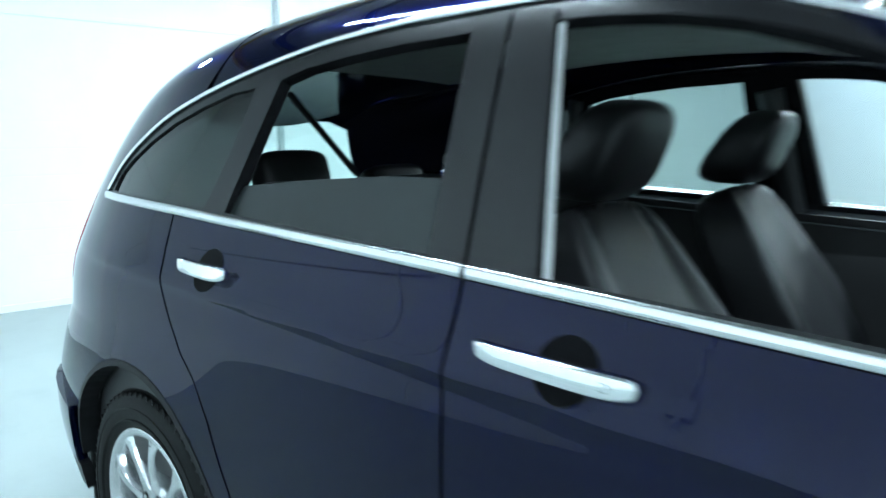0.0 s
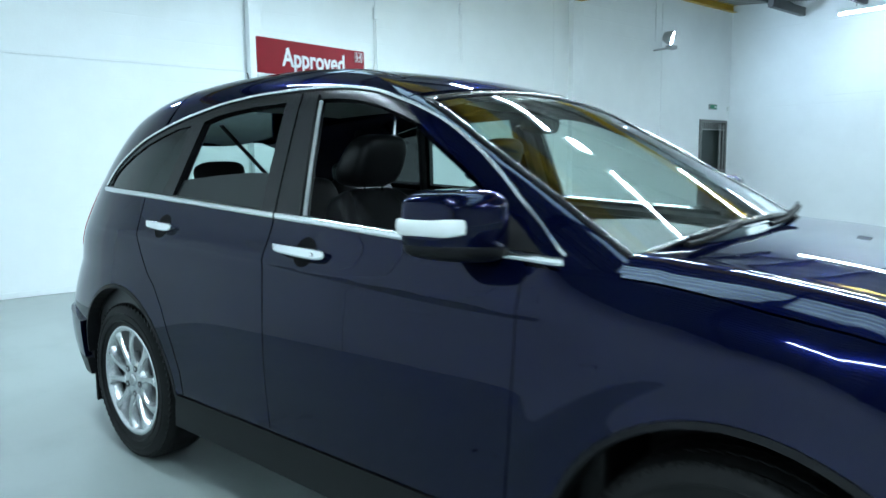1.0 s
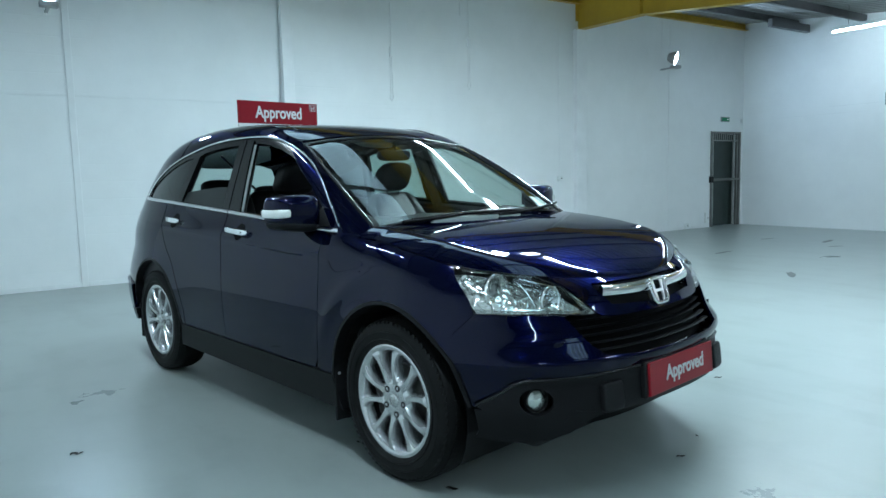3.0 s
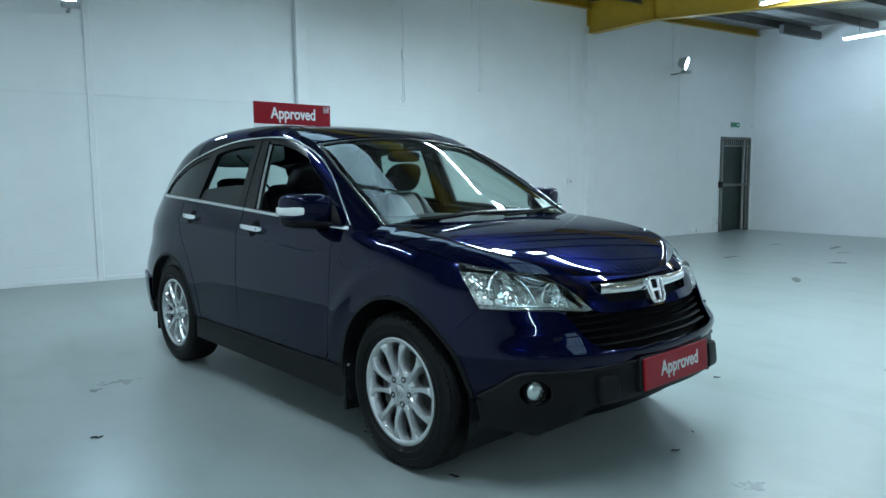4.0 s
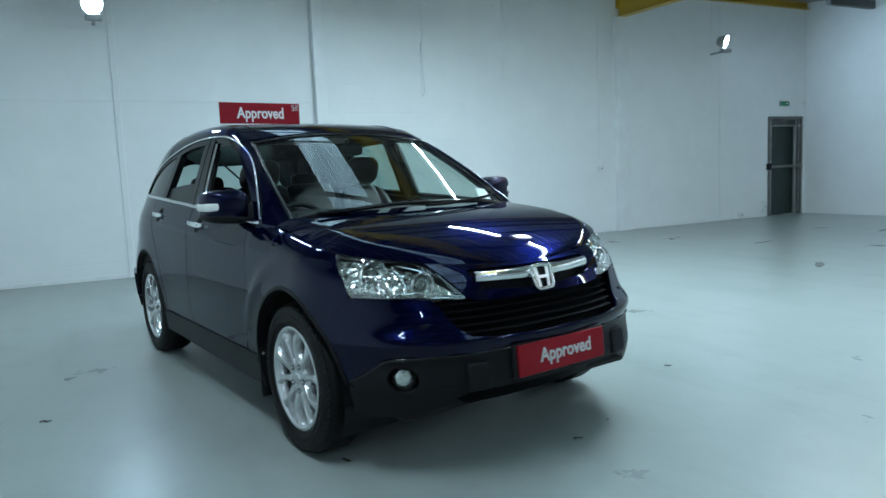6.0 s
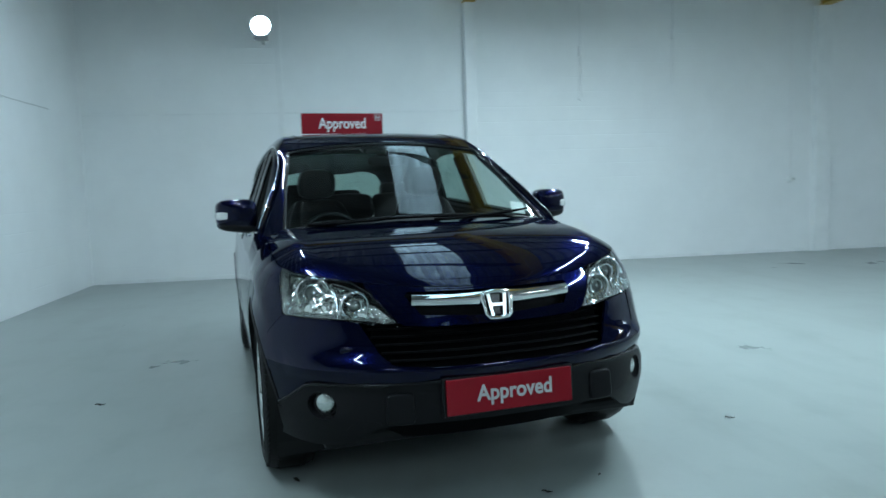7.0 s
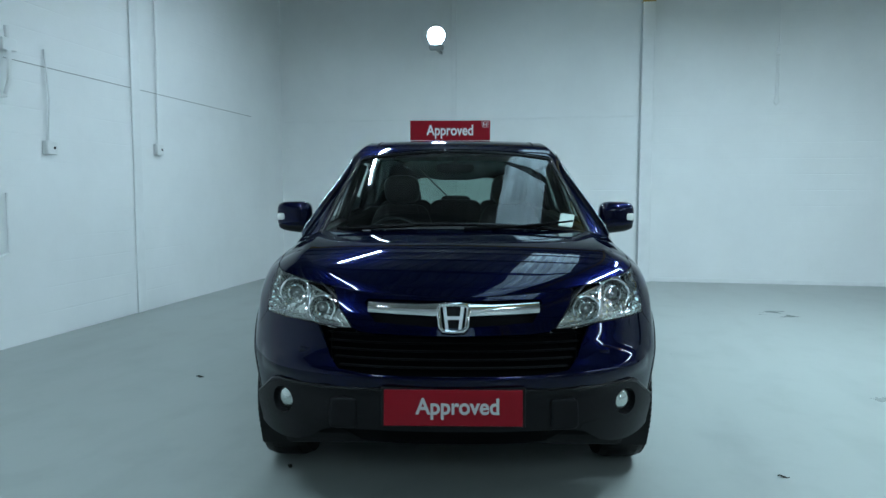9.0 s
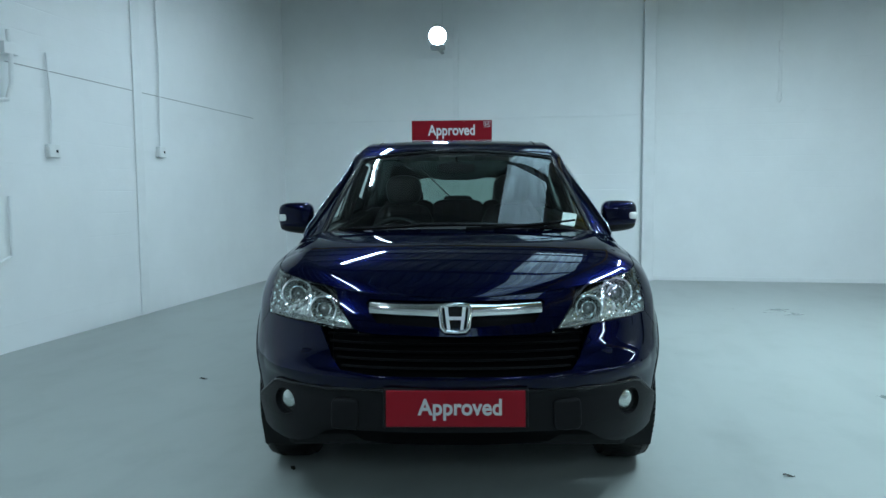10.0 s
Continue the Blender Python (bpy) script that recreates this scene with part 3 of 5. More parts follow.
floodlight(0.40, -0.24, 3.61, (7.0, 1.6, 1.3), 4.5, 48, "round white floodlight on a bracket, lit")


# fluorescent battens
def batten(b0, b1, a, z, watts):
    f = thing("strip_light", "fluorescent strip light hung from the roof, lit", "strip light", ROOM, "strip lights")
    part("batten_body", box((b0, a - 0.05, z), (b1, a + 0.05, z + 0.07), 0.006), PLASTIC_W, f)
    part("tube", tube([(b0 + 0.03, a, z - 0.025), (b1 - 0.03, a, z - 0.025)], 0.018, 10), TUBE, f)
    for b in (b0, b1):
        part("end_cap", box((b - 0.012, a - 0.055, z - 0.045), (b + 0.02, a + 0.055, z + 0.072), 0.004), PLASTIC_W, f)
    for b in (b0 + 0.3, b1 - 0.3):
        part("hanger", tube([(b, a, z + 0.06), (b, a, roof_z(a, b) + 0.04)], 0.005, 6), STEEL, f)
    lamp = bpy.data.lights.new("strip_glow", "AREA")
    lamp.shape, lamp.size, lamp.size_y, lamp.energy, lamp.color = "RECTANGLE", b1 - b0, 0.03, watts, (0.93, 1.0, 0.96)
    lo = new("strip_glow", lamp)
    lo.matrix_world = ROOM @ pose((b0 + b1) / 2, a, z - 0.05)


for a, b0, step, watts in ((-0.55, 2.9, 4.6, 43), (4.05, 2.8, 2.8, 136), (8.40, 3.85, 4.6, 46), (12.9, 2.65, 4.6, 8)):
    for b, share in ((b0, 1.08), (b0 + step, 1.20), (b0 + 9.2, 0.55)):
        batten(b, b + 2.0, a, roof_z(a, b + 2.0) - 0.22, watts * share)
# small square lamp between the battens over the car
bl = thing("bulkhead_lamp", "small square lit lamp hung between two strip lights", "lamp", ROOM @ pose(5.0, 4.32, roof_z(4.3, 5.0) - 0.30))
part("lamp_body", box((-0.15, -0.13, 0.0), (0.15, 0.13, 0.10), 0.012), PLASTIC_W, bl)
part("lamp_glass", box((-0.13, -0.11, -0.018), (0.13, 0.11, 0.0), 0.006), TUBE, bl)
part("hanger", tube([(0, 0, 0.09), (0, 0, 0.34)], 0.006, 6), STEEL, bl)
wb = thing("junction_box", "grey junction box on the far end wall", "junction box", ROOM)
part("box_body", box((3.15, A1 - 0.10, 2.52), (3.42, A1 - 0.012, 2.76), 0.008), GREY_P, wb)
part("lid", box((3.168, A1 - 0.11, 2.538), (3.402, A1 - 0.10, 2.742), 0.003), GREY_P, wb)

# ---- the car: shape ----
def curve(*pairs):
    """A smooth curve through (x, y) pairs, as a function of numpy arrays."""
    xs, ys = (np.array(c, float) for c in zip(*sorted(pairs)))
    h = np.diff(xs)
    d = np.diff(ys) / h
    t = np.empty_like(ys)
    t[1:-1] = np.where(d[:-1] * d[1:] > 0, 2 * d[:-1] * d[1:] / np.where(np.abs(d[:-1] + d[1:]) < 1e-9, 1, d[:-1] + d[1:]), 0)
    t[0], t[-1] = d[0], d[-1]

    def f(x):
        x = np.asarray(x, float)
        i = np.clip(np.searchsorted(xs, x) - 1, 0, len(h) - 1)
        k = (np.clip(x, xs[0], xs[-1]) - xs[i]) / h[i]
        y = (2 * k**3 - 3 * k**2 + 1) * ys[i] + (k**3 - 2 * k**2 + k) * h[i] * t[i] + (3 * k**2 - 2 * k**3) * ys[i + 1] + (k**3 - k**2) * h[i] * t[i + 1]
        return y + np.where(x < xs[0], (x - xs[0]) * t[0], 0) + np.where(x > xs[-1], (x - xs[-1]) * t[-1], 0)

    return f


def spline(*pairs):
    """A curve through (x, y) pairs with an even bend (natural cubic), straight beyond its ends."""
    xs, ys = (np.array(c, float) for c in zip(*sorted(pairs)))
    n, h = len(xs), np.diff(xs)
    a, r = np.eye(n), np.zeros(n)
    for i in range(1, n - 1):
        a[i, i - 1:i + 2] = h[i - 1], 2 * (h[i - 1] + h[i]), h[i]
        r[i] = 6 * ((ys[i + 1] - ys[i]) / h[i] - (ys[i] - ys[i - 1]) / h[i - 1])
    m = np.linalg.solve(a, r)
    e0 = (ys[1] - ys[0]) / h[0] - h[0] * m[1] / 6
    e1 = (ys[-1] - ys[-2]) / h[-1] + h[-1] * m[-2] / 6

    def f(x):
        x = np.asarray(x, float)
        i = np.clip(np.searchsorted(xs, x) - 1, 0, n - 2)
        q = np.clip(x, xs[0], xs[-1])
        p, o = xs[i + 1] - q, q - xs[i]
        y = (m[i] * p**3 + m[i + 1] * o**3) / (6 * h[i]) + (ys[i] / h[i] - m[i] * h[i] / 6) * p + (ys[i + 1] / h[i] - m[i + 1] * h[i] / 6) * o
        return y + np.where(x < xs[0], (x - xs[0]) * e0, 0) + np.where(x > xs[-1], (x - xs[-1]) * e1, 0)

    return f


AXLE, HUB, WHEEL_R = 1.31, 0.36, 0.36
width = spline((0.2, 0.87), (0.35, 0.893), (0.5, 0.905), (0.62, 0.910), (0.75, 0.907), (0.88, 0.899), (0.97, 0.891), (1.04, 0.874), (1.09, 0.857), (1.2, 0.822), (1.4, 0.752), (1.56, 0.692), (1.68, 0.645))
nose = curve((0.2, 2.06), (0.32, 2.13), (0.45, 2.155), (0.55, 2.150), (0.629, 2.13), (0.70, 2.10), (0.77, 2.065), (0.81, 2.045), (0.852, 2.01), (0.876, 1.975), (0.91, 1.915), (0.97, 1.85), (1.05, 1.72), (1.15, 1.5))
tail = curve((0.2, -2.18), (0.32, -2.29), (0.5, -2.36), (0.62, -2.35), (0.9, -2.32), (1.1, -2.27), (1.2, -2.23), (1.3, -2.18), (1.4, -2.10), (1.5, -1.98), (1.58, -1.83), (1.68, -1.60))
edge = spline((0.6, 1.075), (0.85, 1.064), (1.0, 1.054), (1.2, 1.035), (1.35, 1.012), (1.572, 0.972), (1.75, 0.940), (1.897, 0.912), (2.05, 0.890), (2.2, 0.878))   # bonnet edge along s
FRONT0, FRONT1, REAR0, REAR1, NF, NR = 1.35, 2.2, -1.0, -2.1, 2.4, 3.4


crest = spline((-2.3, 1.28), (-2.1, 1.42), (-1.95, 1.495), (-1.75, 1.567), (-1.4, 1.635), (-1.0, 1.675), (-0.6, 1.688), (-0.3, 1.680), (0.0, 1.640), (0.1, 1.609), (0.26, 1.543), (0.45, 1.448), (0.65, 1.343), (0.85, 1.234), (1.03, 1.133), (1.2, 1.035))


def nr(z):
    """How square the rear corners are in plan: rounder higher up."""
    k = np.clip((np.asarray(z, float) - 0.95) / 0.5, 0, 1)
    return NR - 0.35 * k * k * (3 - 2 * k) + 0.7 * np.clip((0.85 - np.asarray(z, float)) / 0.2, 0, 1)


def rear_turn(s):
    """How far round the tail s lies, as an angle: even steps along the side at first."""
    u = np.clip((REAR0 - np.asarray(s, float)) / (REAR0 - REAR1), 0, 1)
    return u**1.7 / (u**1.7 + (1 - u) ** 1.7) * math.pi / 2


def skin(s, z, off=0.0):
    """The body's flank, right round: s runs along the side, from the middle of the tail (-2.1) to the middle of the nose (2.2)."""
    s, z = np.asarray(s, float), np.asarray(z, float)
    tf = np.clip((s - FRONT0) / (FRONT1 - FRONT0), 0, 1) * math.pi / 2
    tr = rear_turn(s)
    rib = 0.032 * np.exp(-((z - 0.598) / 0.048) ** 2)      # rounded rib across the bumper
    x = np.clip(s, REAR0, FRONT0) + (nose(z) + rib - FRONT0) * np.sin(tf) ** (2 / NF) + (tail(z) - REAR0) * np.sin(tr) ** (2 / nr(z))
    w = width(z)
    for ax, swell in ((-AXLE, 0.034), (AXLE + 0.14, 0.044)):   # swollen wheel arches
        w = w + swell * np.exp(-((x - ax) / 0.37) ** 2) * np.exp(-((z - 0.56) / 0.25) ** 2)
    rise = z - 0.979 + 0.037 * x               # crease along the doors, with the flank tucked in under it
    fade = np.clip((1.3 - x) * 1.2, 0, 1) * np.clip((x + 1.9) * 2.5, 0, 1)
    w = w + (0.006 + (0.026 * np.exp(-np.maximum(rise, 0) / 0.07) - 0.014) / (1 + np.exp(-rise / 0.010))) * fade
    w = w + rib * np.clip((x - 1.80) / 0.15, 0, 1)
    d = np.maximum(crest(x) - z, 0)             # the flank rolls over into the roof and the screen pillars
    q = np.clip((x - 0.05) / 0.5, 0, 1)
    w = w - (0.14 - 0.03 * q) * np.exp(-d / (0.032 + 0.026 * q)) * np.clip((1.08 - x) / 0.15, 0, 1) * np.clip((z - 1.06) / 0.1, 0, 1)
    roll = np.clip((x - 0.85) / 0.25, 0, 1) * np.clip((1.68 - x) / 0.2, 0, 1)   # the wings roll over into the bonnet
    w = w - 0.066 * np.exp(-np.maximum(edge(s) - z, 0) / 0.045) * roll
    rr = np.hypot(x - AXLE, z - HUB)            # raised brow round the front wheel
    w = w + 0.007 * np.exp(-((rr - 0.55) / 0.045) ** 2) * np.clip((z - 0.45) / 0.2, 0, 1) * np.clip((1.75 - x) / 0.15, 0, 1)
    y = w * np.cos(tf) ** (2 / NF) * np.cos(tr) ** (2 / nr(z))
    return np.stack([x, y, z], -1)


def s_of_y(y, z):
    t = math.acos(min(1, (abs(y) / float(width(z))) ** (NF / 2)))
    return FRONT0 + (FRONT1 - FRONT0) * t / (math.pi / 2)


def s_of_x(x, z):
    if x > FRONT0:
        return FRONT0 + (FRONT1 - FRONT0) * math.asin(min(1, (x - FRONT0) / (float(nose(z)) - FRONT0)) ** (NF / 2)) / (math.pi / 2)
    if x < REAR0:
        lo, hi = REAR1, REAR0
        for _ in range(40):
            s = (lo + hi) / 2
            lo, hi = (s, hi) if float(skin(s, z)[0]) < x else (lo, s)
        return lo
    return x


glass_w = curve((-0.3, 0.61), (0.25, 0.612), (0.55, 0.660), (1.0, 0.722))


def top(x, y):
    """Roof and windscreen over (x, y)."""
    x, y = np.asarray(x, float), np.asarray(y, float)
    k = (y / 0.7) ** 2
    q = np.clip((x + 0.15) / 0.55, 0, 1)
    q = q * q * (3 - 2 * q)                    # the screen is more bowed than the roof
    d = np.maximum(np.abs(y) - glass_w(x), 0)   # the screen pillars round off
    return np.stack([x, y, crest(x) + 0.025 * q - 0.006 - (0.026 + 0.049 * q) * k - 0.006 * k**3 - q * np.where(d < 0.04, 4.0 * d**2, 0.32 * d - 0.0064)], -1)


def roof_edge(s):
    """The height at which the flank meets the roof or windscreen."""
    lo, hi = 1.0, 1.7
    for _ in range(40):
        z = (lo + hi) / 2
        x, y, _ = skin(s, z)
        lo, hi = (z, hi) if float(top(x, y)[2]) > z else (lo, z)
    return lo


EDGE_S = np.linspace(-2.1, 1.05, 120)
rail = curve(*[(s, roof_edge(s)) for s in EDGE_S])


def inside(pts, poly):
    x, y = pts[:, 0], pts[:, 1]
    r = np.zeros(len(pts), bool)
    for (x0, y0), (x1, y1) in zip(poly, np.roll(poly, -1, 0)):
        if y0 != y1:
            r ^= ((y0 > y) != (y1 > y)) & (x < (x1 - x0) * (y - y0) / (y1 - y0) + x0)
    return r


def dense(poly, h):
    out = []
    for p, q in zip(poly, poly[1:] + poly[:1]):
        n = max(1, int(math.dist(p, q) / h))
        out += [(p[0] + (q[0] - p[0]) * k / n, p[1] + (q[1] - p[1]) * k / n) for k in range(n)]
    return out


def shell(name, poly, fn, mat, parent, h=0.03, holes=(), thick=0.012, off=0.0, side=1, label="", centre=(0, 0, 0.7)):
    """A panel: the outline poly (and holes) filled with a fine mesh, laid on the surface fn, with thickness inwards."""
    from mathutils.geometry import delaunay_2d_cdt
    loops = [dense(list(poly), h)] + [dense(list(hl), h) for hl in holes]
    pts = np.array([p for lp in loops for p in lp])
    edges, n = [], 0
    for lp in loops:
        edges += [(n + i, n + (i + 1) % len(lp)) for i in range(len(lp))]
        n += len(lp)
    lo, hi = pts.min(0), pts.max(0)
    gx, gy = np.meshgrid(np.arange(lo[0] + h / 2, hi[0], h), np.arange(lo[1] + h / 2, hi[1], h))
    g = np.stack([gx.ravel(), gy.ravel()], 1)
    keep = inside(g, np.array(loops[0]))
    for lp in loops[1:]:
        keep &= ~inside(g, np.array(lp))
    g = g[keep]
    for i in range(0, len(pts), 200):
        if len(g):
            g = g[(((g[:, None] - pts[None, i:i + 200]) ** 2).sum(-1) > (0.45 * h) ** 2).all(1)]
    allp = np.concatenate([pts, g]) if len(g) else pts
    v2, _, tris, *_ = delaunay_2d_cdt([Vector(p) for p in allp], edges, [], 0, 1e-6)
    v2 = np.array([tuple(v) for v in v2])
    tris = np.array([t for t in tris])
    mid = v2[tris].mean(1)
    ok = inside(mid, np.array(loops[0]))
    for lp in loops[1:]:
        ok &= ~inside(mid, np.array(lp))
    tris = tris[ok]
    d = 0.002
    co = fn(v2[:, 0], v2[:, 1])
    nrm = np.cross(fn(v2[:, 0] + d, v2[:, 1]) - fn(v2[:, 0] - d, v2[:, 1]), fn(v2[:, 0], v2[:, 1] + d) - fn(v2[:, 0], v2[:, 1] - d))
    nrm /= np.maximum(np.linalg.norm(nrm, axis=1, keepdims=True), 1e-12)
    nrm *= np.where(((co - np.array(centre)) * nrm).sum(1) < 0, -1, 1)[:, None]
    co = co + nrm * off
    if side < 0:
        co, nrm = co * (1, -1, 1), nrm * (1, -1, 1)
    fnrm = np.cross(co[tris[:, 1]] - co[tris[:, 0]], co[tris[:, 2]] - co[tris[:, 0]])
    flip = (fnrm * nrm[tris[:, 0]]).sum(1) < 0
    tris[flip] = tris[flip][:, ::-1]
    verts, faces, norms = list(co), [tuple(t) for t in tris], list(nrm)
    if thick:
        m = len(co)
        verts += list(co - nrm * thick)
        norms += list(-nrm)
        faces += [tuple(m + i for i in t[::-1]) for t in tris]
        count = {}
        for t in tris:
            for a, b in ((t[0], t[1]), (t[1], t[2]), (t[2], t[0])):
                count[(a, b)] = 1
        for a, b in count:
            if (b, a) not in count:
                k = len(verts)
                verts += [co[a], co[b], co[b] - nrm[b] * thick, co[a] - nrm[a] * thick]
                e = np.cross(co[b] - co[a], nrm[a])
                e = e / max(np.linalg.norm(e), 1e-9)
                norms += [e] * 4
                faces.append((k + 1, k, k + 3, k + 2))
    ob = mesh_object(name, verts, faces, mat, parent, norms)
    if label:
        ob["label"] = label
    return ob


def line(s0, s1, f, n=24):
    return [(s0 + (s1 - s0) * k / n, float(f(s0 + (s1 - s0) * k / n))) for k in range(n + 1)]


def ring_arc(cx, cz, r, a0, a1, n=28):
    return [(cx + r * math.cos(radians(a0 + (a1 - a0) * k / n)), cz + r * math.sin(radians(a0 + (a1 - a0) * k / n))) for k in range(n + 1)]


def on_skin(pts):
    """Outline points given as (x, z) along the side, as (s, z)."""
    return [(s_of_x(x, z), z) for x, z in pts]


car = thing("car", "dark blue five-door family off-roader with silver wheels, parked", "car")

belt = curve((-1.70, 1.207), (-1.2, 1.188), (-0.95, 1.175), (-0.31, 1.143), (0.4, 1.104), (0.88, 1.078))       # chrome waist line
arc = curve((-1.70, 1.212), (-1.655, 1.272), (-1.55, 1.345), (-1.35, 1.428), (-0.965, 1.518), (-0.724, 1.553), (-0.48, 1.567), (-0.3, 1.568), (-0.1, 1.562), (0.05, 1.543), (0.2, 1.50), (0.36, 1.436), (0.495, 1.363), (0.615, 1.287), (0.72, 1.209), (0.84, 1.116), (0.885, 1.080))
mid_gap = lambda z: -0.263 + 0.03 * (1.146 - z)

for side in (-1, 1):
    g = 0.002
    # doors below the waist
    front_door = [(float(mid_gap(0.40)) + g, 0.40), (0.72, 0.40), (0.755, 0.46), (0.775, 0.62), (0.785, 1.045), (0.785, float(belt(0.785)) - 0.012)]
    front_door += [(x, float(belt(x)) - 0.012) for x in np.linspace(0.7, -0.259, 14)]
    shell("front_door", front_door, skin, PAINT, car, side=side, h=0.009)
    rear_door = [(float(mid_gap(0.40)) - g, 0.40), (-0.267, float(belt(-0.267)) - 0.012)] + [(x, float(belt(x)) - 0.012) for x in np.linspace(-0.4, -1.17, 10)]
    rear_door += [(-1.205, float(belt(-1.205)) - 0.012), (-1.195, 1.10), (-1.15, 1.0), (-1.05, 0.87), (-0.93, 0.74), (-0.855, 0.60), (-0.82, 0.50), (-0.815, 0.40)]
    shell("rear_door", on_skin(rear_door), skin, PAINT, car, side=side, h=0.009)
    # front wing
    wing = [(0.745, 0.40), (0.86, 0.40)] + ring_arc(AXLE, HUB, 0.442, 172, 25) + [(1.68, 0.71), (s_of_y(0.808, 0.785), 0.785), (s_of_y(0.812, 0.962), 0.962)]
    wing = on_skin(wing[:-2]) + wing[-2:] + [(s, float(edge(s)) - 0.004) for s in np.linspace(1.55, 0.789, 20)] + [(0.779, 0.62), (0.765, 0.5)]
    shell("front_wing", wing, skin, PAINT, car, side=side, h=0.012)
    # rear quarter
    quarter = [(-0.823, 0.40), (-0.828, 0.50), (-0.863, 0.60), (-0.938, 0.74), (-1.058, 0.87), (-1.158, 1.0), (-1.203, 1.10), (-1.213, float(belt(-1.213)) - 0.010)]
    quarter += [(x, float(belt(x)) - 0.010) for x in np.linspace(-1.25, -1.70, 7)] + [(-1.722, 1.222)] + [(x, float(arc(x)) + 0.016) for x in (-1.69, -1.655, -1.55, -1.45, -1.35, -1.22)]
    quarter = on_skin(quarter) + [(s, float(rail(s))) for s in (-1.15, -1.25, -1.35, -1.45, -1.55)] + [(-1.58, 1.2), (-1.55, 0.9), (-1.52, 0.62), (-1.52, 0.58)]
    quarter += on_skin([(-1.80, 0.57)] + ring_arc(-AXLE, HUB, 0.442, 150, 5, 26))
    shell("quarter_panel", quarter, skin, PAINT, car, side=side, h=0.013)
    # roof side above the windows
    cant = [(s, float(rail(s))) for s in np.linspace(1.04, -1.15, 50)] + on_skin([(x, float(arc(x)) + 0.016) for x in np.linspace(-1.19, 0.87, 50)] + [(0.915, 1.070), (1.02, 1.062)])
    shell("roof_side", cant, skin, PAINT, car, side=side)
    bead = [skin(s, float(rail(s))) * (1, side, 1) for s in np.linspace(0.16, -1.25, 70)]
    part("roof_edge", tube([Vector(p) - Vector((0, side * 0.008, 0.011)) for p in bead], [0.004 + 0.010 * min(1, k / 16, (69 - k) / 12) for k in range(70)], 10), PAINT, car, smooth=True, angle=60)
    # black window surround with its three openings
    surround = [(x, float(belt(x)) - 0.004) for x in np.linspace(-1.69, 0.87, 44)] + [(x, float(arc(x)) + 0.010) for x in np.linspace(0.86, -1.69, 64)]
    q_hole = [(-1.655, 1.222), (-1.085, 1.199), (-1.00, 1.480)] + [(x, float(arc(x)) - 0.020) for x in (-1.1, -1.22, -1.35, -1.48, -1.58, -1.635)]
    r_hole = [(-0.995, 1.195), (-0.335, 1.160), (-0.345, 1.540)] + [(x, float(arc(x)) - 0.030) for x in (-0.42, -0.55, -0.7, -0.82)] + [(-0.905, 1.492)]
    f_hole = [(-0.122, 1.148), (0.81, 1.098)] + [(x, float(arc(x)) - 0.026) for x in (0.78, 0.70, 0.6, 0.5, 0.4, 0.3, 0.2, 0.1, 0.0, -0.1, -0.188)]
    shell("window_surround", on_skin(surround), skin, GLOSSB, car, h=0.025, holes=[on_skin(q_hole), on_skin(r_hole), on_skin(f_hole)], thick=0.03, off=-0.006, side=side)
    shell("quarter_window", on_skin(q_hole), skin, PRIVACY, car, thick=0, off=-0.012, side=side, label="dark tinted fixed rear quarter window").visible_shadow = False
    if side < 0:
        half = [(-1.01, 1.180), (-0.31, 1.150), (-0.32, 1.290), (-0.5, 1.292), (-0.72, 1.280), (-0.965, 1.260)]
        shell("rear_door_window", on_skin(half), skin, DUSTY, car, thick=0.004, off=-0.022, side=side, label="dark tinted door window lowered about half way")
    else:
        shell("rear_door_window", on_skin(r_hole), skin, TINTED, car, thick=0, off=-0.016, side=side).visible_shadow = False
        shell("front_door_window", on_skin(f_hole), skin, SIDEGLASS, car, thick=0, off=-0.016, side=side).visible_shadow = False
    # centre pillar cover, and the grey channel at the front window's rear edge
    shell("pillar_cover", on_skin([(-0.345, 1.155), (-0.266, 1.148), (-0.283, 1.562), (-0.360, 1.561)]), skin, GLOSSB, car, h=0.04, thick=0.01, off=0.004, side=side)
    shell("pillar_cover", on_skin([(-0.259, 1.148), (-0.126, 1.142), (-0.194, 1.556), (-0.275, 1.562)]), skin, GLOSSB, car, h=0.04, thick=0.01, off=0.002, side=side)
    part("window_channel", tube([skin(s, z, 0) * (1, side, 1) - np.array((0, side * 0.014, 0)) for s, z in ((-0.118, 1.140), (-0.152, 1.33), (-0.186, 1.530))], 0.007, 8), GREY_P, car, smooth=True)
    shell("mirror_sail", on_skin([(0.66, 1.102), (0.835, 1.096), (0.76, 1.155), (0.70, 1.205)]), skin, DARK, car, thick=0.012, off=-0.002, side=side)
    # chrome strips
    for x0, x1 in ((-1.70, -0.269), (-0.259, 0.885)):
        part("waist_strip", tube([skin(s_of_x(x, float(belt(x))), float(belt(x)) - 0.001) * (1, side, 1) for x in np.linspace(x0, x1, 40)], 0.011, 8, squash=(0.5, 1.1)), SATIN, car, smooth=True, angle=80)
    part("window_strip", tube([skin(s_of_x(x, float(arc(x))), float(arc(x)) + 0.012) * (1, side, 1) for x in np.concatenate([np.linspace(0.885, 0.3, 30), np.linspace(0.28, -1.2, 50), np.linspace(-1.22, -1.702, 26)])], 0.0062, 8, squash=(0.6, 1.0)), SATIN, car, smooth=True, angle=80)
    # sill and arches in black plastic
    sill = on_skin([(-0.93, 0.245), (0.92, 0.225), (0.87, 0.392), (-0.87, 0.392)])
